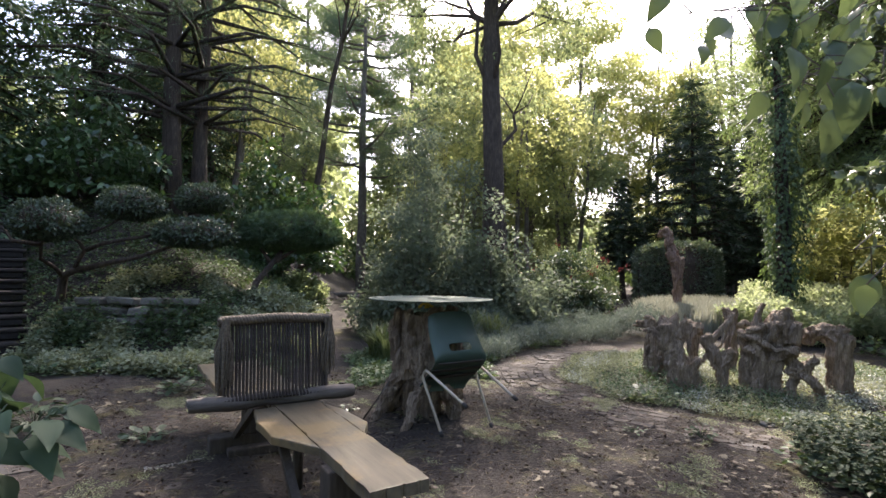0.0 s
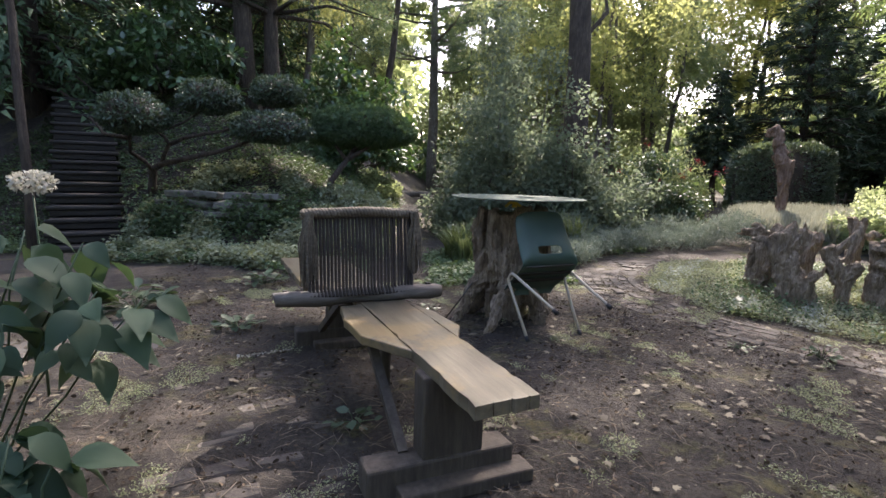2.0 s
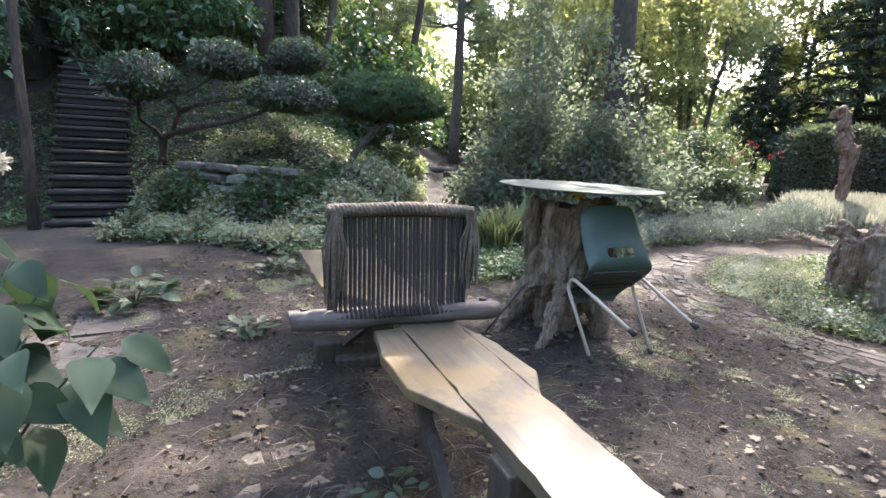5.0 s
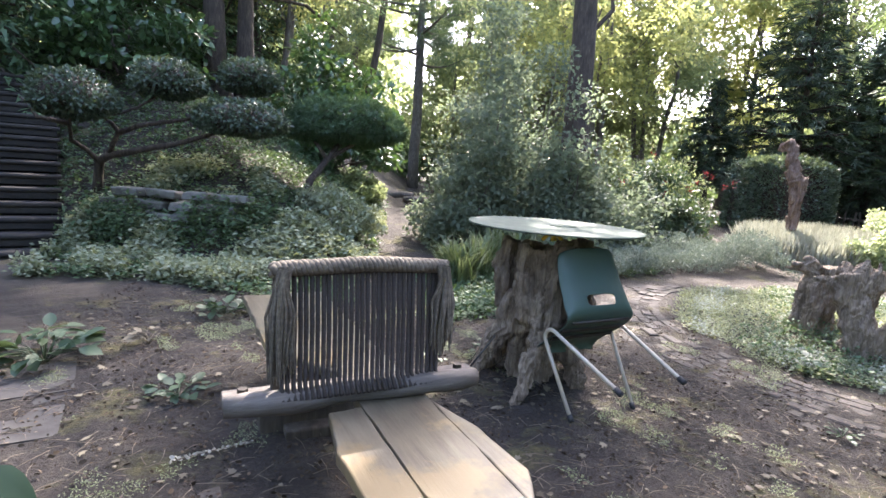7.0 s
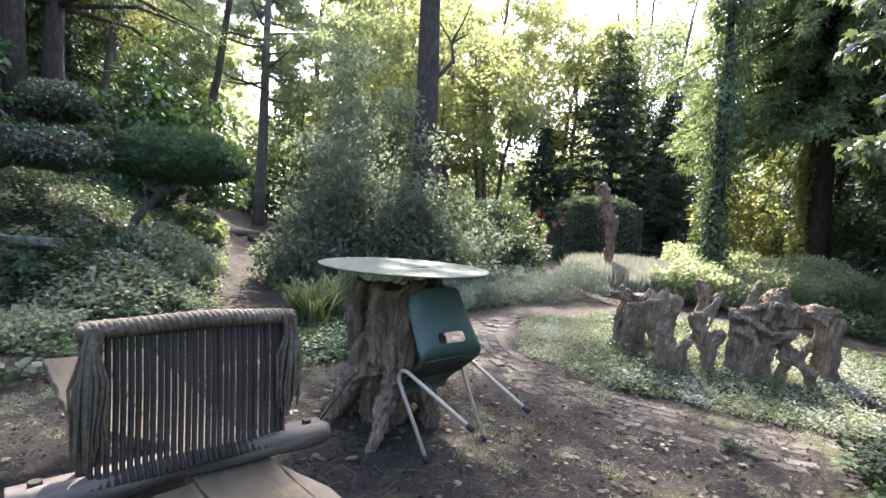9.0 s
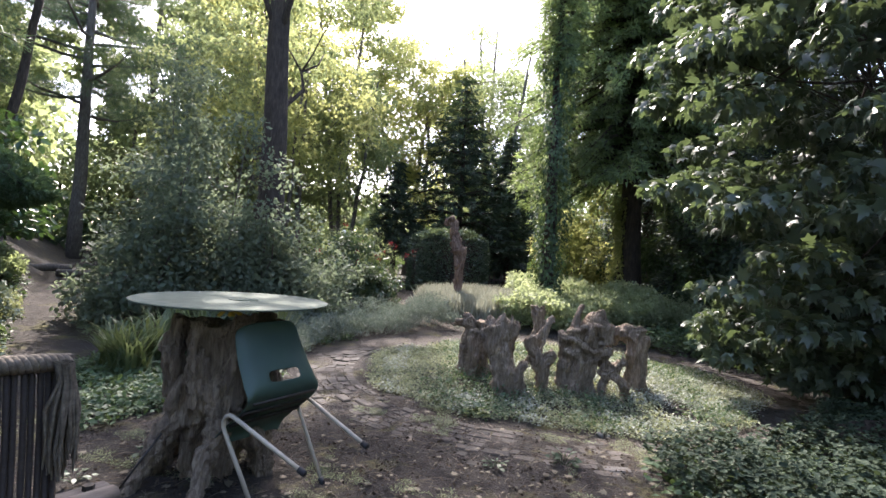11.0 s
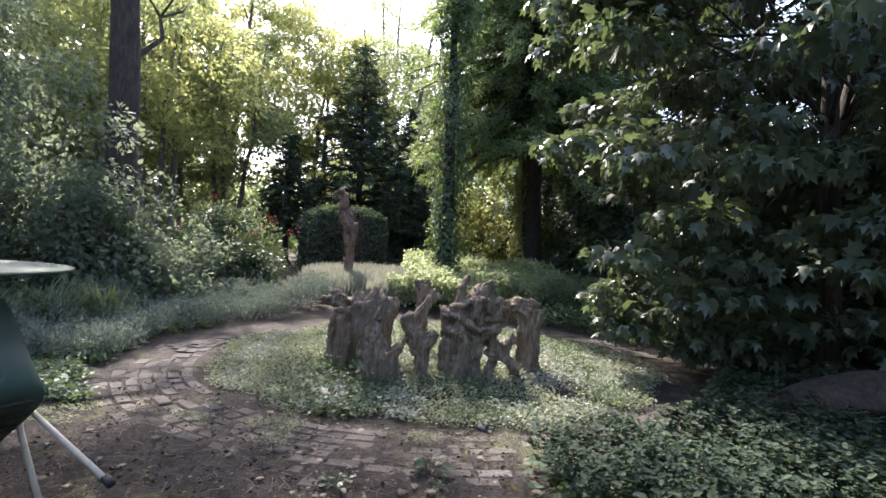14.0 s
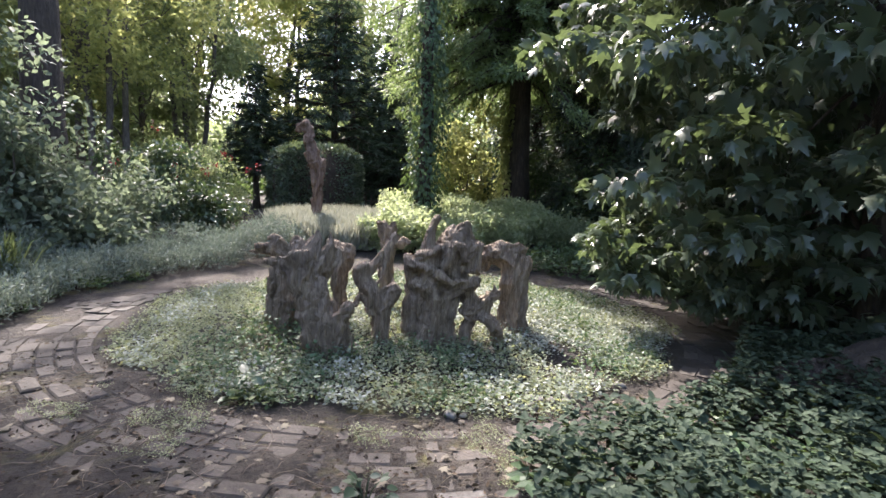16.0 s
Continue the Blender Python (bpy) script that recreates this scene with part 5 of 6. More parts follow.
old_root("tall twisted root with deep folded grain", (4.0, 5.11), 58, (
    ([(-0.1, 0, -0.1), (-0.11, 0, 0.3), (-0.13, 0, 0.58)], 0.09, 0.07),
    ([(0.0, -0.05, -0.1), (0, -0.06, 0.3), (-0.02, -0.05, 0.6), (0.02, 0, 0.92)], 0.12, 0.025),
    ([(0.12, 0, -0.1), (0.1, 0, 0.12), (0.13, 0, 0.4), (0.2, 0.02, 0.6)], 0.095, 0.1),
    ([(0.05, 0.03, 0.5), (0.14, 0.05, 0.74), (0.2, 0.05, 0.8), (0.28, 0.03, 0.68), (0.3, 0.0, 0.52)], 0.11, 0.07),
    ([(0.1, -0.05, 0.35), (0.25, -0.08, 0.42), (0.36, -0.08, 0.5)], 0.06, 0.03),
    ([(-0.15, -0.08, 0.58), (0, -0.13, 0.55), (0.15, -0.12, 0.45), (0.28, -0.1, 0.47)], 0.045, 0.025),
    ([(-0.1, -0.06, 0.62), (0.02, -0.1, 0.66), (0.12, -0.06, 0.74)], 0.05, 0.03),
    ([(-0.1, 0, 0.5), (-0.17, -0.02, 0.6), (-0.19, -0.03, 0.63)], 0.06, 0.02),
    ([(0.1, -0.05, 0.55), (0.14, -0.09, 0.7), (0.22, -0.08, 0.72), (0.24, -0.06, 0.6)], 0.05, 0.03),
    ([(-0.12, -0.07, 0.45), (-0.02, -0.13, 0.4), (0.1, -0.11, 0.3)], 0.04, 0.02),
    ([(0.1, 0, 0.1), (0.16, -0.02, 0.02), (0.18, -0.02, -0.05)], 0.06, 0.03)))
old_root("low gnarled root full of holes", (4.27, 4.83), 71, (
    ([(-0.12, 0, -0.05), (-0.1, 0, 0.12), (-0.05, 0, 0.25)], 0.045, 0.06),
    ([(0.13, 0.02, -0.05), (0.1, 0, 0.12), (0.03, 0, 0.2)], 0.055, 0.05),
    ([(-0.12, 0, 0.2), (0, -0.02, 0.28), (0.06, 0, 0.38)], 0.075, 0.05),
    ([(-0.08, 0, 0.25), (-0.1, 0, 0.4), (-0.05, 0.02, 0.44)], 0.055, 0.025),
    ([(0.05, 0, 0.3), (0.1, 0, 0.4), (0.07, 0, 0.45)], 0.04, 0.012),
    ([(-0.02, -0.06, 0.24), (0.08, -0.08, 0.16), (0.15, -0.08, 0.1)], 0.05, 0.04),
    ([(-0.1, 0.05, 0.3), (-0.18, 0.05, 0.4), (-0.16, 0.05, 0.5)], 0.055, 0.05)))
old_root("upright blunt root with crumbling reddish top", (4.72, 4.89), 85, (
    ([(0.0, 0, -0.1), (0.0, 0, 0.3), (0.02, 0, 0.62)], 0.1, 0.105),
    ([(0.04, 0.03, -0.1), (0.05, 0.02, 0.25), (0.05, 0.0, 0.6)], 0.07, 0.08),
    ([(0.0, 0, 0.58), (-0.12, 0.0, 0.64), (-0.25, 0.02, 0.6), (-0.27, 0.02, 0.48)], 0.095, 0.06),
    ([(-0.1, 0, 0.64), (-0.12, 0.02, 0.73)], 0.06, 0.02),
    ([(0, 0, 0.62), (0.03, 0, 0.69), (0.1, 0, 0.66)], 0.065, 0.03),
    ([(-0.2, 0.02, 0.6), (-0.2, 0.03, 0.7)], 0.05, 0.015),
    ([(0.05, -0.03, 0.14), (0.1, -0.05, 0.03), (0.12, -0.06, -0.03)], 0.055, 0.03)))

fig = Buf()
snag(fig, [(0.0, 0, -0.1), (0.045, 0, 0.28), (0.05, 0, 0.75), (0.065, 0, 1.2)], 0.07, 3, 0.11)
snag(fig, [(0.06, 0, 0.9), (0.06, 0, 1.2), (0.04, 0, 1.46)], 0.1, 8, 0.15)
snag(fig, [(0.06, 0, 1.2), (0.14, 0.02, 1.42), (0.19, 0, 1.56)], 0.09, 6, 0.03)
snag(fig, [(0.03, 0, 1.4), (-0.05, 0, 1.62), (-0.09, 0, 1.8), (-0.11, 0, 2.0)], 0.14, 4, 0.08)
snag(fig, [(-0.1, 0, 1.9), (-0.1, 0, 2.08), (-0.2, 0, 2.19), (-0.3, 0, 2.13), (-0.35, 0, 2.0)], 0.085, 5, 0.035)
snag(fig, [(-0.08, 0, 2.05), (-0.2, 0.03, 2.08), (-0.3, 0.03, 2.02)], 0.08, 9, 0.03)
fused(solid("wood_sculpture", fig, FIGURE, "tall bare driftwood figure standing among grey plants", "sculpture", m=pose(6.66, 11.15, gz(6.66, 11.15) - 0.05, 0, 0, -33)), 0.016, 0.025)

lying = Buf()
snag(lying, [(4.55, 3.35, 0.02), (4.9, 3.1, 0.1), (5.4, 2.65, 0.2), (6.2, 1.9, 0.28), (7.0, 1.2, 0.3)], 0.05, 2, 0.34)
solid("fallen_trunk", lying, BARK, "fallen trunk with rough flaking bark behind the ground plants", "log")
for x, y, a, l in ((-1.35, 17.2, 20, 1.1), (-0.7, 16.6, -25, 0.8)):
    solid("log", Buf().tube(wander((-l / 2, 0, 0.1), (l / 2, 0, 0.1), 5, 0.02), [0.1] * 6, 10, 0.15), BARK_GREY, "cut log lying beside the back path", "log", m=pose(x, y, gz(x, y), 0, 0, a))


# ---- beds and low plants ----
def scatter(n, box, keep):
    out = np.zeros((0, 2))
    while len(out) < n:
        p = np.stack([rng.uniform(box[0], box[2], n * 2), rng.uniform(box[1], box[3], n * 2)], -1)
        out = np.concatenate([out, p[keep(p[:, 0], p[:, 1])]])
    return out[:n]


def patchy(x, y, s=1.0, off=0.0):
    return np.sin(2.1 * s * x + 1.7 * off) * np.sin(1.9 * s * y + off) + 0.6 * np.sin(4.7 * s * x - 3.1 * s * y + off) + 0.4 * np.sin(9.3 * s * x + 7.7 * s * y)


def carpet(name, label, xy, h, size, mat, template=LEAF, per=1, spread=0.03, up=1.0, category="ground cover"):
    """Low leaves over the ground, one sheet of uncounted plants."""
    z = ground_z(xy[:, 0], xy[:, 1])
    c = np.repeat(np.stack([xy[:, 0], xy[:, 1], z], -1), per, axis=0)
    n = len(c)
    P = c + rng.normal(size=(n, 3)) * np.array((spread, spread, 0)) + np.stack([np.zeros(n), np.zeros(n), h * rng.random(n) * np.repeat(rng.uniform(0.4, 1, len(xy)), per) + 0.01], -1)
    A = rng.normal(size=(n, 3)) * np.array((1, 1, 0.35)) + np.array((0, 0, 0.15))
    U = rng.normal(size=(n, 3)) * 0.45 + np.array((0, 0, up))
    return solid(name, leaf_mesh(name, P, A, U, size * rng.uniform(0.55, 1.3, n), template), mat, label, category, kind="stuff")


def blades(name, label, xy, h, size_w, mat, per, lean=0.5, category="plants", kind="stuff"):
    """Upright stems and blades."""
    z = ground_z(xy[:, 0], xy[:, 1])
    c = np.repeat(np.stack([xy[:, 0], xy[:, 1], z], -1), per, axis=0)
    n = len(c)
    P = c + rng.normal(size=(n, 3)) * np.array((0.05, 0.05, 0))
    A = rng.normal(size=(n, 3)) * np.array((lean, lean, 0)) + np.array((0, 0, 1.0))
    return solid(name, leaf_mesh(name, P, A, rng.normal(size=(n, 3)), h * rng.uniform(0.55, 1.15, n), size_w), mat, label, category, kind=kind)


def ring_r(x, y):
    return np.hypot(x - RING[0], y - RING[1])


isl = scatter(25000, (2.2, 3.7, 7.0, 8.5), lambda x, y: (ring_r(x, y) < ISLAND + 0.12 * patchy(x, y, 1.3)) & (patchy(x, y, 1.1, 2) > -1.0))
carpet("island_ground_cover", "low variegated ground cover over the round island", isl, 0.085, 0.027, L_COVER, LEAF, 3, 0.025)
isl2 = scatter(2600, (2.2, 3.7, 7.0, 8.5), lambda x, y: (ring_r(x, y) < ISLAND - 0.05) & (patchy(x, y, 0.9, 5) > 0.3))
carpet("island_green_plants", "taller green leaves in tufts on the island", isl2, 0.15, 0.034, L_IVY, LEAF, 5, 0.04)

# pale plants in patches; the ellipse also puts a sunlit patch into leaf colour
isl3 = scatter(8000, (2.2, 3.6, 7.0, 8.5), lambda x, y: (ring_r(x, y) < ISLAND + 0.08 * patchy(x, y, 1.3)) & ((((x - 5.5) / 1.15) ** 2 + ((y - 4.9) / 1.05) ** 2 < 1 + 0.3 * patchy(x, y, 2.0)) | (patchy(x, y, 1.6, 8) > 0.75)))
carpet("island_pale_plants", "pale grey-white creeping plants in patches, sunlight put into those at the island's right end", isl3, 0.09, 0.028, L_PALE, LEAF, 3, 0.025)

# silver plants beyond the ring walk, and what leads up to them
sil = scatter(4400, (0.9, 6.6, 6.2, 10.6), lambda x, y: (ring_r(x, y) > 3.25 + 0.1 * patchy(x, y)) & (ring_r(x, y) < 4.35) & (y > 7.6) & (x < 5.6))
zt = 0.32 + 0.17 * np.clip(patchy(sil[:, 0], sil[:, 1], 0.9, 1), -0.5, 1.2)
P, A, U, S = clumps_to_leaves(np.stack([sil[:, 0], sil[:, 1], ground_z(sil[:, 0], sil[:, 1]) + zt * rng.uniform(0.2, 1.15, len(sil))], -1), 10, (0.08, 0.08, 0.07), 0.055, -0.7, 1.0)
solid("silver_plants", leaf_mesh("silver_plants", P, A, U, S, NARROW), L_SILVER, "soft mounds of silver-grey feathery plants", "plants", kind="stuff")
low = scatter(5200, (-0.5, 5.3, 3.2, 9.4), lambda x, y: (ring_r(x, y) > 3.35 + 0.12 * patchy(x, y)) & (y > 6.0 + 0.4 * np.sin(2 * x)) & (x > -0.35 + 0.15 * patchy(x, y)) & (ring_r(x, y) < 5.4))
carpet("low_ivy", "low ivy and weeds beside the paths", low, 0.10, 0.055, L_IVY, LEAF, 4, 0.04)
lav = scatter(1500, (5.9, 9.6, 8.3, 12.4), lambda x, y: (((x - 7.0) / 1.15) ** 2 + ((y - 10.9) / 1.3) ** 2 < 1))
blades("lavender", "pale grey-green lavender round the sculpture", lav, 0.5, NEEDLE, L_LAVENDER, 18, 0.28)
bed = scatter(6500, (6.6, 7.0, 13.0, 13.6), lambda x, y: (ring_r(x, y) > 3.6) & (x > 6.6 + 0.55 * np.abs(y - 9.6) * (y < 9.6)) & (y > 8.1 - 0.1 * (x - 9)) & (np.hypot(x - 7.0, y - 10.9) > 1.2) & (x < 11.8) & (y < 9.6 + 0.95 * (x - 6.6)))
zt = 0.5 + 0.16 * np.clip(patchy(bed[:, 0], bed[:, 1], 0.8, 3), -1, 1)
P, A, U, S = clumps_to_leaves(np.stack([bed[:, 0], bed[:, 1], ground_z(bed[:, 0], bed[:, 1]) + zt * rng.uniform(0.25, 1.1, len(bed))], -1), 16, (0.12, 0.12, 0.1), 0.075, 0.1, 0.7)
solid("mint_bed", leaf_mesh("mint_bed", P, A, U, S), L_BED, "dense bed of pale green leafy herbs in sunlight", "plants", kind="stuff")
dark = scatter(2600, (6.6, 3.6, 12, 9.0), lambda x, y: (ring_r(x, y) > 3.45) & (y < 7.8) & (x > 7.2))
carpet("shade_plants", "dark low plants in the shade of the cypress", dark, 0.3, 0.09, L_IVY, LEAF, 5, 0.06)

# bank
bank = scatter(10000, (-8.5, 6.3, -0.9, 13.5), lambda x, y: (y > 6.55 + 0.3 * np.sin(1.3 * x) + 0.1 * patchy(x, y)) & ((np.abs((x + 5.3) * 0.83 + (y - 7.55) * 0.56) > 0.36) | (y < 7.3)) & (x < -1.15 - 0.04 * (y - 8) + 0.1 * patchy(x, y)) & ~((np.abs(x + 5.3) < 0.75) & (y < 7.6)))
carpet("bank_ivy", "ivy and small leaves covering the shaded bank", bank, 0.13, 0.062, L_IVY, LEAF, 5, 0.05)
front = scatter(5200, (-5.0, 6.4, -0.95, 8.6), lambda x, y: (y > 6.55 + 0.3 * np.sin(1.3 * x)) & (patchy(x, y, 0.8, 4) > 0.1) & (x < -1.1))
carpet("bank_pale_plants", "pale variegated plants along the foot of the bank", front, 0.24, 0.06, L_COVER, LEAF, 6, 0.05)
tall = scatter(900, (-5.0, 7.6, -1.6, 9.4), lambda x, y: patchy(x, y, 0.9, 7) > 0.5)
carpet("bank_tall_plants", "taller leafy plants in clumps on the bank", tall, 0.26, 0.07, L_COVER, LEAF, 14, 0.08)


# right-hand ground plants with whorled leaves
def whorls():
    xy = scatter(4200, (2.2, 1.0, 6.6, 4.1), lambda x, y: (y < 3.75 - 0.10 * (x - 3) + 0.12 * patchy(x, y, 1.5)) & (x > 2.65 + np.maximum(0, y - 3.2) + 0.12 * patchy(x, y, 1.2)) & (ring_r(x, y) > 2.8))
    z = ground_z(xy[:, 0], xy[:, 1]) + 0.10 + 0.16 * rng.random(len(xy)) + 0.05 * patchy(xy[:, 0], xy[:, 1], 1.3)
    k = 9
    c = np.repeat(np.stack([xy[:, 0], xy[:, 1], z], -1), k, axis=0)
    a = np.tile(np.arange(k) * math.tau / k, len(xy)) + np.repeat(rng.random(len(xy)) * 6, k) + rng.normal(size=len(c)) * 0.25
    A = np.stack([np.cos(a), np.sin(a), 0.15 + rng.normal(size=len(c)) * 0.3], -1)
    c[:, 2] += rng.normal(size=len(c)) * 0.02
    U = rng.normal(size=c.shape) * 0.3 + np.array((0, 0, 1.0))
    solid("spurge_plants", leaf_mesh("spurge_plants", c, A, U, 0.041 * rng.uniform(0.6, 1.3, len(c)), HEXA), L_SPURGE, "knee-low green plants with whorled leaves beside the path", "plants", kind="stuff")
    xs = scatter(2400, (2.2, 1.0, 6.6, 4.1), lambda x, y: (y < 3.7 - 0.10 * (x - 3)) & (x > 2.75 + np.maximum(0, y - 3.2)) & (ring_r(x, y) > 2.8))
    carpet("under_leaves", "dark leaves beneath the whorled plants", xs, 0.1, 0.07, L_IVY, LEAF, 4, 0.05)


whorls()


# strap-leaved tufts behind the table
def strap_tuft(x, y, n, h, spread):
    root = Buf()
    for k in range(n):
        a = rng.random() * math.tau
        l, w = h * rng.uniform(0.6, 1.1), rng.uniform(0.010, 0.018)
        r = spread * rng.uniform(0.3, 1.0)
        s = Vector((math.cos(a), math.sin(a), 0))
        o = Vector((rng.normal() * 0.07, rng.normal() * 0.07, 0))
        side = Vector((-s.y, s.x, 0)) * w
        i0 = len(root.v)
        for t in (0, 0.35, 0.7, 1.0):
            p = o + s * r * t ** 1.6 + Vector((0, 0, l * (t - 0.28 * t ** 3)))
            k2 = (1 - t) ** 0.6
            root.v += [tuple(p - side * k2), tuple(p + side * k2 + Vector((0, 0, 0.001)))]
        for q in range(3):
            root.f.append((i0 + 2 * q, i0 + 2 * q + 1, i0 + 2 * q + 3, i0 + 2 * q + 2))
    solid("strap_leaf_tuft", root, L_GRASS, "arching tuft of long narrow green leaves", "grass tuft", "tufts behind the table", m=pose(x, y, gz(x, y)))


for x, y, n, h, s in ((0.05, 7.6, 120, 0.8, 0.55), (-0.05, 7.9, 110, 0.75, 0.55), (0.35, 8.2, 120, 0.85, 0.6), (0.9, 8.5, 110, 0.9, 0.5), (1.4, 8.7, 110, 0.9, 0.5), (1.9, 8.9, 90, 0.85, 0.45), (0.6, 8.8, 90, 0.95, 0.45), (1.7, 9.4, 80, 0.9, 0.4)):
    strap_tuft(x, y, n, h, s)


# single weeds on the yard
def rosette(x, y, n, size, h, mat=L_BROAD, template=OVAL, label="small leafy weed growing in the bare soil"):
    a, t = rng.random(n) * math.tau, np.sqrt(rng.random(n))
    P = np.stack([size * 0.8 * t * np.cos(a), size * 0.8 * t * np.sin(a), h * (1 - t * t * 0.6) * rng.uniform(0.3, 1, n) + 0.01], -1)
    A = np.stack([np.cos(a), np.sin(a), 0.1 + 0 * a], -1) + rng.normal(size=P.shape) * 0.25
    weed = thing("weed", pose(x, y, gz(x, y)), label, "plant", "weeds on the yard")
    part("leaves", leaf_mesh("leaves", P, A, rng.normal(size=P.shape) * 0.3 + np.array((0, 0, 1.0)), size * 0.45 * rng.uniform(0.6, 1.2, n), template), mat, weed)
    b = Buf()
    for i in range(0, n, 2):
        b.tube([(0, 0, -0.01), tuple(P[i] * np.array((0.5, 0.5, 0.7))), tuple(P[i])], [0.003, 0.0025, 0.002], 4)
    part("stalkwork", b, mat, weed)


for x, y, n, s, h in ((-1.74, 4.15, 34, 0.17, 0.1), (-2.12, 5.8, 44, 0.22, 0.14), (-2.76, 4.55, 60, 0.3, 0.25), (-0.57, 2.71, 16, 0.13, 0.06), (0.1, 5.1, 22, 0.12, 0.12), (2.62, 5.1, 40, 0.16, 0.12), (2.5, 3.85, 24, 0.12, 0.12), (2.05, 4.05, 16, 0.1, 0.06), (-0.3, 4.9, 14, 0.1, 0.06)):
    rosette(x, y, n, s, h)
rosette(2.62, 4.98, 26, 0.13, 0.1, L_FRESH, HEXA, "bright green weed at the edge of the island")
rosette(-2.35, 5.0, 26, 0.16, 0.1, L_DRY, OVAL, "withered purple-brown weed in the soil")


# leaves that hang close to the walker at the start
def spray_branch(name, label, line, r, leaves, size, mat, template, droop, category):
    o = Vector(line[0])
    root = thing(name, pose(*o), label, category)
    pts = [Vector(p) - o for p in line]
    part("branch", Buf().tube(pts, [r * (1 - 0.7 * i / (len(pts) - 1)) for i in range(len(pts))], 7), BARK_GREY, root)
    P, A, b = [], [], Buf()
    for k in range(leaves):
        t = 0.25 + 0.75 * (k + rng.random()) / leaves
        i = min(int(t * (len(pts) - 1)), len(pts) - 2)
        p = pts[i].lerp(pts[i + 1], t * (len(pts) - 1) - i)
        q = p + Vector((rng.normal() * 0.09, rng.normal() * 0.09, rng.normal() * 0.05 - 0.04))
        b.tube([p, q], [0.002, 0.0015], 4)
        P.append(q)
        A.append((rng.normal() * 0.4, rng.normal() * 0.4, -droop))
    P = np.array([tuple(p) for p in P])
    part("stalkwork", b, BARK_GREY, root)["kind"] = "stuff"
    part("leaves", leaf_mesh("leaves", P, np.array(A), rng.normal(size=P.shape) * 0.6 + np.array((0, -0.6, 0.5)), size * rng.uniform(0.7, 1.2, len(P)), template), mat, root)


spray_branch("overhanging_branch", "leafy branch reaching in close above the walker", [(1.75, 0.95, 2.15), (1.4, 1.1, 2.03), (1.1, 1.22, 2.0), (0.82, 1.3, 1.99)], 0.004, 34, 0.09, L_HANGING, OVATE, 1.0, "branch")
spray_branch("overhanging_branch", "leafy branch with large drooping leaves close to the walker", [(1.9, 0.8, 1.9), (1.5, 0.95, 1.84), (1.25, 1.08, 1.83), (1.02, 1.2, 1.78)], 0.004, 44, 0.11, L_HANGING, OVATE, 1.0, "branch")
spray_branch("overhanging_branch", "low leafy branch close to the walker", [(2.0, 0.7, 1.35), (1.6, 0.9, 1.38), (1.35, 1.0, 1.37), (1.1, 1.1, 1.33)], 0.004, 18, 0.105, L_HANGING, OVATE, 0.9, "branch")


def leafy_plant(x, y, stems, name, label):
    root = thing(name, pose(x, y, gz(x, y)), label, "plant")
    P, A = [], []
    for i, (dx, dy, h) in enumerate(stems):
        pts = wander((dx * 0.2, dy * 0.2, -0.05), (dx, dy, h), 4, 0.02)
        part("stem", Buf().tube(pts, [0.006, 0.005, 0.0045, 0.004, 0.003], 6), L_BROAD, root)
        for k in range(9):
            p = pts[4].lerp(pts[1], 0.45 * k / 9)
            a = rng.random() * math.tau
            P.append(tuple(p + Vector((math.cos(a), math.sin(a), 0.1)) * 0.045))
            A.append((math.cos(a), 0.6 * math.sin(a), -0.45 + 0.2 * rng.normal()))
    P, A = np.array(P), np.array(A)
    part("leaves", leaf_mesh("leaves", P, A, rng.normal(size=P.shape) * 0.25 + np.array((0.25, -0.35, 0.85)), 0.2 * rng.uniform(0.5, 1.15, len(P)), OVATE), L_HYDRANGEA, root)
    return root


leafy_plant(-2.05, 2.15, [(0.66, -0.02, 0.76), (0.52, 0.2, 0.82), (0.36, 0.02, 0.9), (0.45, -0.18, 0.68), (0.74, 0.12, 0.7), (0.25, 0.18, 0.95), (0.3, -0.1, 0.78), (0.55, 0.08, 0.92)], "hydrangea", "broad-leaved plant beside the yard")
leafy_plant(-1.5, 1.75, [(0.0, 0.1, 0.35), (0.1, 0.15, 0.25), (-0.1, 0.2, 0.3)], "hydrangea", "low broad-leaved plant beside the yard")
panicle = thing("flower_panicle", pose(-2.22, 2.9, 0), "cream hydrangea flower head on a tall stem", "flower")
part("stem", Buf().tube(wander((0, 0, -0.05), (0, 0, 1.05), 4, 0.02), [0.008, 0.007, 0.006, 0.005, 0.004], 6), L_BROAD, panicle)
pp, dd = ball_points(300, (0.12, 0.045, 0.05), 0.3)
part("blossom", leaf_mesh("blossom", pp + np.array((0.0, 0, 1.12)), dd + rng.normal(size=dd.shape) * 0.4, dd, 0.024, OVAL), FLOWER, panicle)
bx = rng.normal(size=(11, 3)) * np.array((0.6, 0.3, 0.22))
part("blossom", leaf_mesh("blossom", np.repeat(bx + np.array((0.1, -0.7, 1.15)), 9, axis=0) + rng.normal(size=(99, 3)) * 0.03, rng.normal(size=(99, 3)), rng.normal(size=(99, 3)), 0.05, OVAL), RED, red_bush)


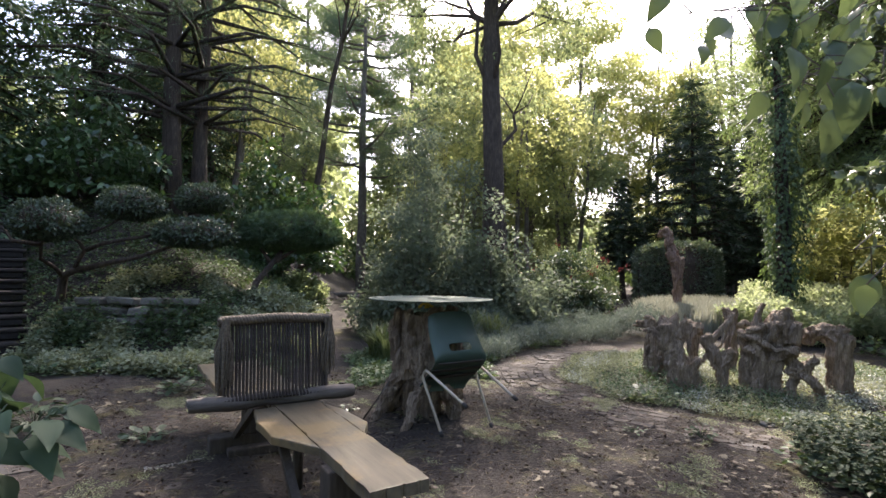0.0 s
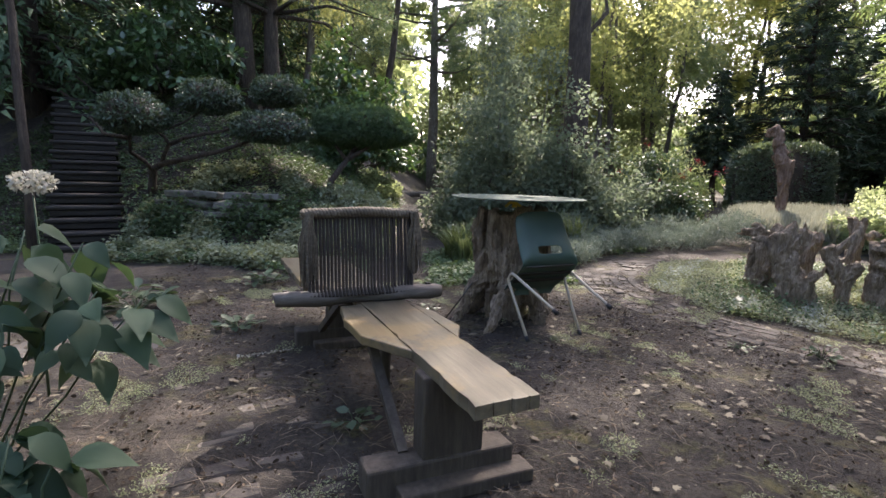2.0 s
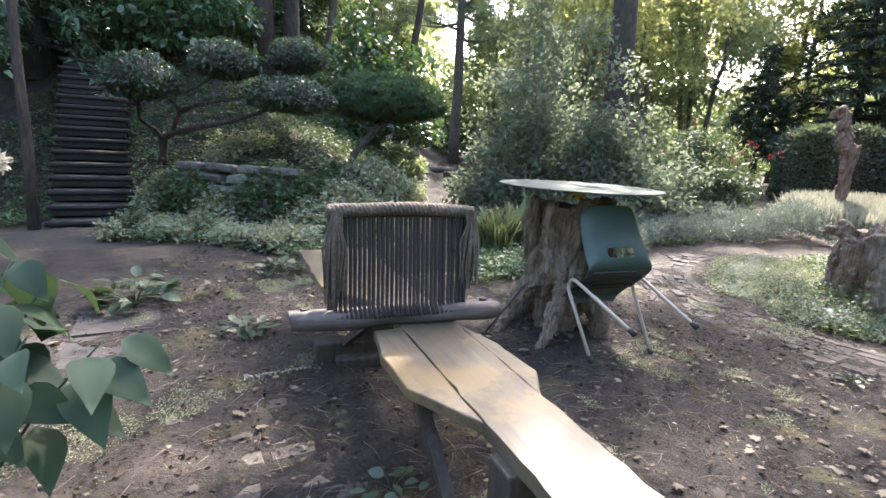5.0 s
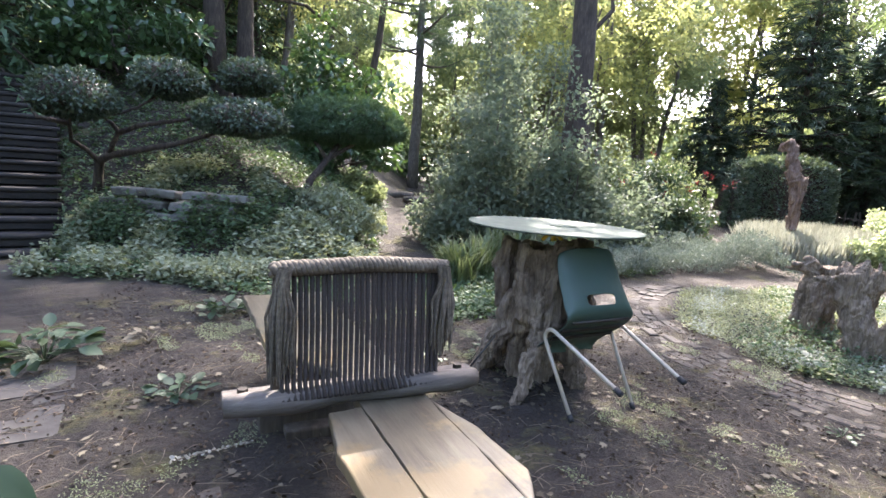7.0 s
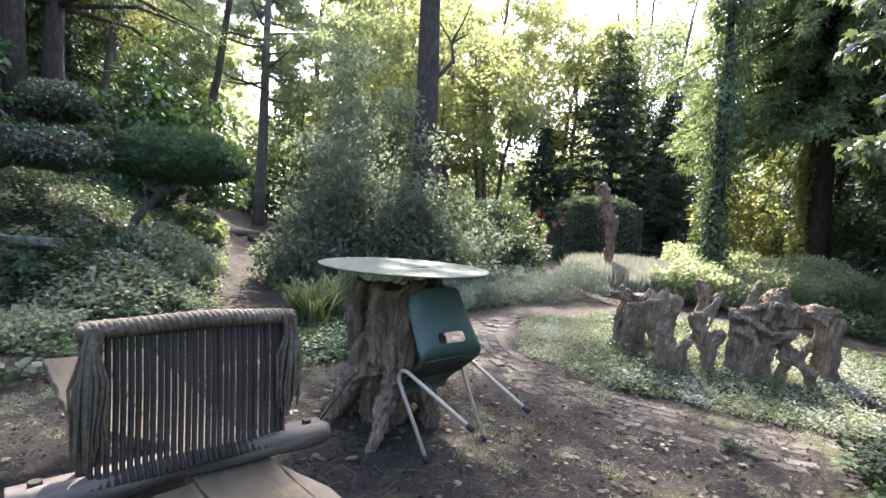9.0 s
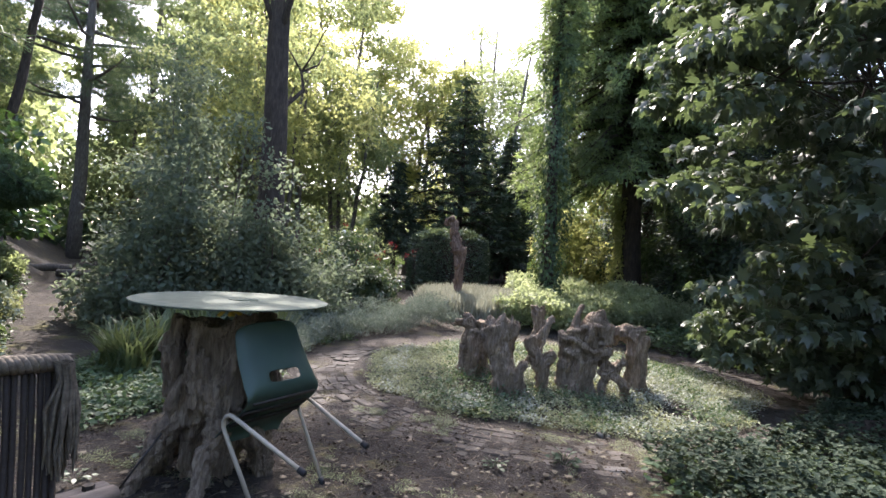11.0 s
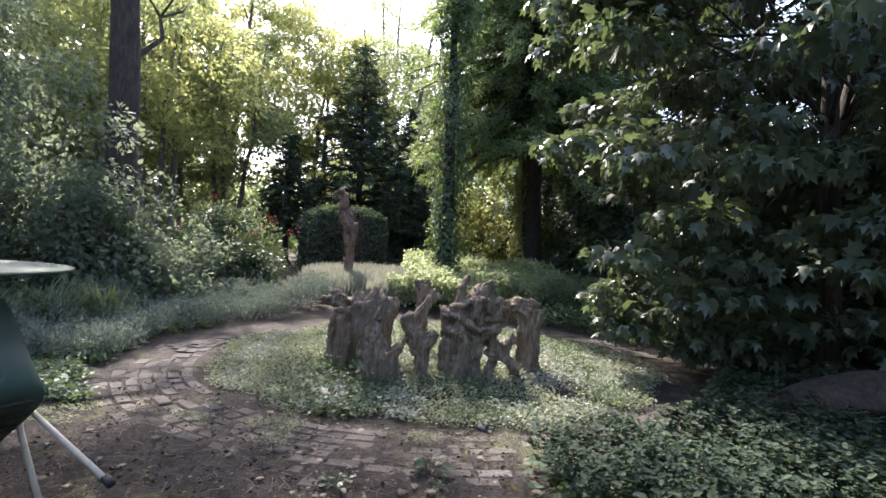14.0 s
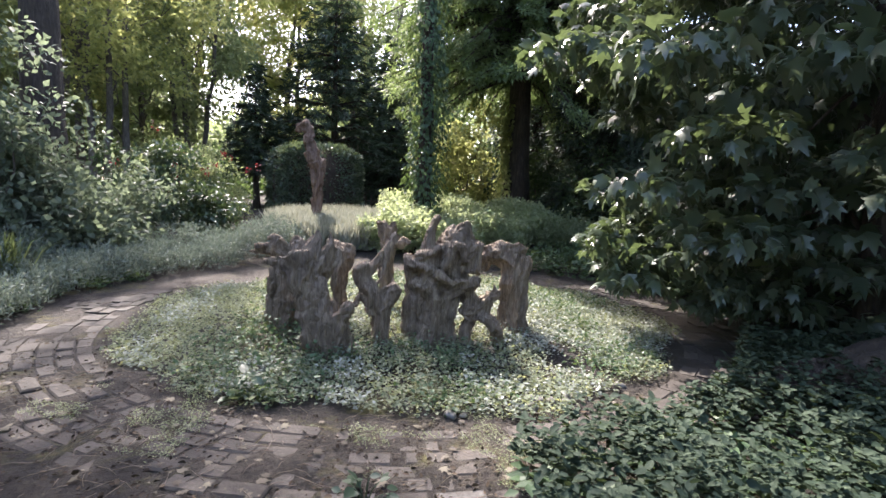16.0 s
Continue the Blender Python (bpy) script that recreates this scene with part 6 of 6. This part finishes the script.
# low dry-stone wall in the bank
def stone_wall():
    wall = thing("bank_wall", pose(0, 0, 0), "low dry-stone wall half hidden by ivy in the bank", "wall", kind="structure")
    shapes = []
    for k in range(5):
        b = bmesh.new()
        bmesh.ops.create_cube(b, size=1)
        for v in b.verts:
            v.co = Vector((v.co.x * (0.34 + 0.05 * k), v.co.y * 0.3, v.co.z * 0.105)) + Vector((noise.noise(v.co * 3 + Vector((k, 0, 0))), noise.noise(v.co * 3 + Vector((0, k, 0))), 0.3 * noise.noise(v.co * 3 + Vector((0, 0, k))))) * 0.05
        bmesh.ops.bevel(b, geom=list(b.edges), offset=0.018, segments=1, affect="EDGES")
        me = bpy.data.meshes.new("stone")
        b.to_mesh(me)
        b.free()
        me.materials.append(STONE)
        shapes.append(me)
    for row in range(4):
        x = -4.6 + 0.15 * (row % 2)
        while x < -2.7:
            y = 8.2 + 0.12 * abs(x + 2.4) + 0.05 * row
            ob = new("stone", shapes[int(rng.integers(5))])
            ob.parent = wall
            ob.matrix_basis = pose(x, y + rng.normal() * 0.02, gz(x, y - 0.15) + 0.02 + 0.115 * row, rng.normal() * 2, rng.normal() * 2, -6 + rng.normal() * 3)
            x += 0.44 + 0.06 * rng.random()


stone_wall()
over = scatter(700, (-4.9, 7.95, -2.3, 8.4), lambda x, y: patchy(x, y, 1.7, 9) > -0.3)
carpet("wall_ivy", "ivy hanging over the low bank wall", over, 0.5, 0.065, L_IVY, LEAF, 6, 0.05)


fence = thing("low_fence", pose(0, 0, 0), "low dark picket fence behind the herb bed", "fence")
picket = Buf().box(pose(0, 0, 0.3), 0.035, 0.02, 0.7).mesh("picket", False)
for k in range(34):
    fx, fy = 10.2 + 0.13 * k, 14.6 - 0.10 * k
    pk = part("picket", picket, BEAM, fence)
    pk.matrix_basis = pose(fx, fy, gz(fx, fy) + rng.normal() * 0.02, rng.normal() * 2, rng.normal() * 2, -38)
for h in (0.22, 0.5):
    part("rail", Buf().tube([(10.1, 14.7, gz(10.1, 14.7) + h), (14.6, 11.2, gz(14.6, 11.2) + h)], [0.018, 0.018], 6), BEAM, fence)
globe = thing("globe_lamp", pose(5.6, 15.4, gz(5.6, 15.4)), "white globe garden lamp on a thin post", "lamp")
part("post", Buf().tube([(0, 0, -0.1), (0, 0, 1.45)], [0.025, 0.022], 10), IRON, globe)
gb = bmesh.new()
bmesh.ops.create_uvsphere(gb, u_segments=20, v_segments=12, radius=0.13)
bmesh.ops.translate(gb, vec=(0, 0, 1.57), verts=gb.verts)
part("globe", gb, plain_material("opal_glass", (0.75, 0.74, 0.7), 0.3, 0, 0.05), globe)


# bricks
def brick_mesh(l, w, h, seed):
    b = bmesh.new()
    bmesh.ops.create_cube(b, size=1)
    for v in b.verts:
        v.co = Vector((v.co.x * l * (1 + 0.03 * noise.noise((v.co.x * 9 + seed, v.co.y * 9, 0))), v.co.y * w * (1 + 0.05 * noise.noise((v.co.x * 9, v.co.y * 9 + seed, 3))), v.co.z * h))
    bmesh.ops.bevel(b, geom=[e for e in b.edges if all(v.co.z > 0 for v in e.verts)], offset=0.009, segments=1, affect="EDGES")
    me = bpy.data.meshes.new("brick")
    b.to_mesh(me)
    b.free()
    me.materials.append(BRICK)
    return me


def lay_bricks():
    walk_way = thing("brick_path", pose(0, 0, 0), "old curved brick path half sunk in soil and moss", "path", kind="structure")
    kinds = [brick_mesh(l, 0.098, 0.06, k * 3.1) for k, l in enumerate((0.2, 0.2, 0.196, 0.19, 0.12))]
    spots = []
    for row in range(9):
        r = ISLAND + 0.16 + 0.107 * row
        n = int(math.tau * r / 0.211)
        for k in range(n):
            a = math.tau * (k + 0.5 * (row % 2)) / n + rng.normal() * 0.004
            x, y = RING[0] + r * math.cos(a), RING[1] + r * math.sin(a)
            deep = 0.012 * smooth01((1.5 - x) / 0.6) + 0.022 * smooth01((row - 4.5) / 3) + 0.02 * smooth01((y - 7.8) / 1.5) + 0.006 * patchy(x, y, 1.4, 3)
            if rng.random() < 0.03:
                continue
            spots.append((float(np.hypot(x - 2.4, y - 4.4)), x, y, math.degrees(a) + 90, 0.0025 - float(deep) - 0.006 * rng.random()))
    # a worn field of bricks round the sandy patch
    for row in range(13):
        for k in range(9):
            u, v = -0.75 + 0.211 * (k + 0.5 * (row % 2)), -0.6 + 0.107 * row
            x, y = -1.15 + 0.87 * u - 0.5 * v, 2.55 + 0.5 * u + 0.87 * v
            if np.hypot((x + 1.62) / 0.4, (y - 2.62) / 0.3) < 1 or rng.random() < 0.08:
                continue
            spots.append((0.4, x, y, 30, -0.004 - 0.011 * rng.random() - 0.012 * float(smooth01((np.hypot(x + 1.2, y - 2.5) - 0.5) / 0.5))))
    spots.sort(key=lambda s: s[0])
    rest = Buf()
    for i, (_, x, y, a, z) in enumerate(spots):
        m = pose(x, y, float(ripple(x, y)) + z - 0.0255 + rng.normal() * 0.0035, rng.normal() * 0.5, rng.normal() * 0.5, a + rng.normal() * 1.2)
        if i < 300:
            ob = new("brick", kinds[int(rng.integers(4)) if rng.random() > 0.06 else 4])
            ob.parent, ob.matrix_basis = walk_way, m
        elif y < 9.6:
            s = len(rest.v)
            rest.box(m, 0.198, 0.097, 0.06)
    far = part("far_bricks", rest, BRICK, walk_way, "bricks of the path farther off", smooth=False)
    far["kind"] = "stuff"


lay_bricks()


# litter
def litter():
    xy = scatter(2300, (-3.2, 1.2, 4.5, 8), lambda x, y: (ring_r(x, y) > 2.3) & (y < 6.6))
    near = scatter(500, (-0.2, 2.6, 2.6, 5.0), lambda x, y: patchy(x, y, 1.2, 6) > 0.0)
    xy = np.concatenate([xy, near])
    z = ground_z(xy[:, 0], xy[:, 1]) + ripple(xy[:, 0], xy[:, 1]) + 0.016
    n = len(xy)
    P = np.stack([xy[:, 0], xy[:, 1], z], -1)
    A = rng.normal(size=(n, 3)) * np.array((1, 1, 0.05))
    U = rng.normal(size=(n, 3)) * 0.2 + np.array((0, 0, 1.0))
    big = rng.random(n) ** 4
    solid("fallen_leaves", leaf_mesh("fallen_leaves", P, A, U, 0.012 + 0.055 * big, (LOBED[0] * np.array((1, 1, 0.35)), LOBED[1])), L_DRY, "scattered dry and pale fallen leaves", "fallen leaves", kind="stuff")
    chips = scatter(30000, (-3.4, 1.2, 4.4, 7.0), lambda x, y: (ring_r(x, y) > 2.35) & (patchy(x, y, 1.7, 3) + 0.5 * patchy(x, y, 5.0, 1) > -0.9))
    P = np.stack([chips[:, 0], chips[:, 1], ground_z(chips[:, 0], chips[:, 1]) + ripple(chips[:, 0], chips[:, 1]) + 0.004 + 0.008 * rng.random(len(chips))], -1)
    A = rng.normal(size=P.shape) * np.array((1, 1, 0.25))
    solid("soil_litter", leaf_mesh("soil_litter", P, A, rng.normal(size=P.shape) * 0.6 + np.array((0, 0, 1.0)), 0.008 + 0.026 * rng.random(len(P)) ** 2.5, HEXA), L_LITTER, "dark crumbs of bark and rotted leaves on the soil", "leaf litter", kind="stuff")
    tw = Buf()
    for k in range(2600):
        x, y = rng.uniform(-3, 3.2), rng.uniform(1.6, 6.4)
        a, l = rng.random() * math.tau, rng.uniform(0.03, 0.16)
        z = gz(x, y) + float(ripple(np.array(x), np.array(y))) + 0.014
        d = Vector((math.cos(a), math.sin(a), 0))
        c = Vector((x, y, z))
        tw.tube([c, c + d * l * 0.5 + Vector((0, 0, 0.006)), c + d * l + Vector((d.y, -d.x, 0)) * l * 0.1], [0.0016, 0.0014, 0.0008], 4)
    solid("twigs", tw, TWIG, "dry twigs and needles strewn on the soil", "twigs", kind="stuff")


litter()


def seed_stalk():
    a, b = Vector((-1.46, 3.46, 0)), Vector((-1.16, 3.66, 0))
    lift = gz(a.x, a.y) + float(ripple(np.array(a.x), np.array(a.y))) + 0.014
    root = thing("seed_stalk", pose(a.x, a.y, lift), "fallen pale seed stalk lying on the soil", "stalk")
    d = b - a
    pts = [d * t + Vector((0, 0, 0.006 + 0.02 * t * (1 - t))) for t in (0, 0.25, 0.5, 0.75, 1)]
    part("stem", Buf().tube(pts, [0.003, 0.003, 0.0025, 0.002, 0.001], 5), TWIG, root)
    t = np.repeat(np.linspace(0.03, 0.97, 26), 3)[:, None]
    P = t * np.array(d) + np.array((0, 0, 0.01)) + rng.normal(size=(78, 3)) * 0.002
    part("husks", leaf_mesh("husks", P, rng.normal(size=P.shape) * np.array((1, 1, 0.4)) + np.array((0, 0, 0.3)), rng.normal(size=P.shape), 0.022 * (1.1 - 0.6 * t[:, 0]), HEXA), FLOWER, root)["kind"] = "stuff"


seed_stalk()

# worn slabs at the edge of the yard, almost covered
for sx, sy, st in ((-2.42, 3.78, 28), (-2.66, 4.24, 30), (-2.95, 3.62, 27)):
    solid("paving_slab", Buf().prism([(-0.24, -0.25), (0.25, -0.24), (0.24, 0.25), (-0.25, 0.24)], -0.03, 0.008), STONE_DULL, "worn grey-brown stone slab sunk in the soil", "slab", "slabs at the edge of the yard", smooth=False, m=pose(sx, sy, gz(sx, sy) + float(ripple(np.array(sx), np.array(sy))), 0, 0, st))
mossy = scatter(20000, (-2.6, 1.8, 3.6, 6.2), lambda x, y: (patchy(x, y, 1.5, 2.5) + 0.5 * patchy(x, y, 4.0, 1.5) > 1.0) & (ring_r(x, y) > 2.3))
carpet("moss", "yellow-green moss in patches on the soil and bricks", mossy, 0.018, 0.013, L_BED, NARROW, 2, 0.012, 0.6, "moss")


def cobble(x, y, s, k):
    b = bmesh.new()
    bmesh.ops.create_icosphere(b, subdivisions=2, radius=1)
    for v in b.verts:
        v.co *= 1 + 0.35 * noise.noise(v.co * 1.3 + Vector((k * 3.1, 0, 0)))
        v.co = Vector((v.co.x * s, v.co.y * s * 0.8, v.co.z * s * 0.6))
    for f in b.faces:
        f.smooth = True
    solid("cobble", b, COBBLE, "grey rounded stone at the edge of the island", "stone", "stones round the island", m=pose(x, y, gz(x, y) + s * 0.12, 0, 0, k * 47))


COBBLE = plain_material("pale_cobble", (0.15, 0.14, 0.125), 0.85, 0, 0.35, 30, 0.01)
for k in range(16):
    a = math.radians(215 + 70 * rng.random()) if k > 9 else math.radians(246 + 12 * rng.random())
    r = ISLAND - 0.1 + rng.normal() * 0.09
    cobble(RING[0] + r * math.cos(a), RING[1] + r * math.sin(a), rng.uniform(0.02, 0.05), k)
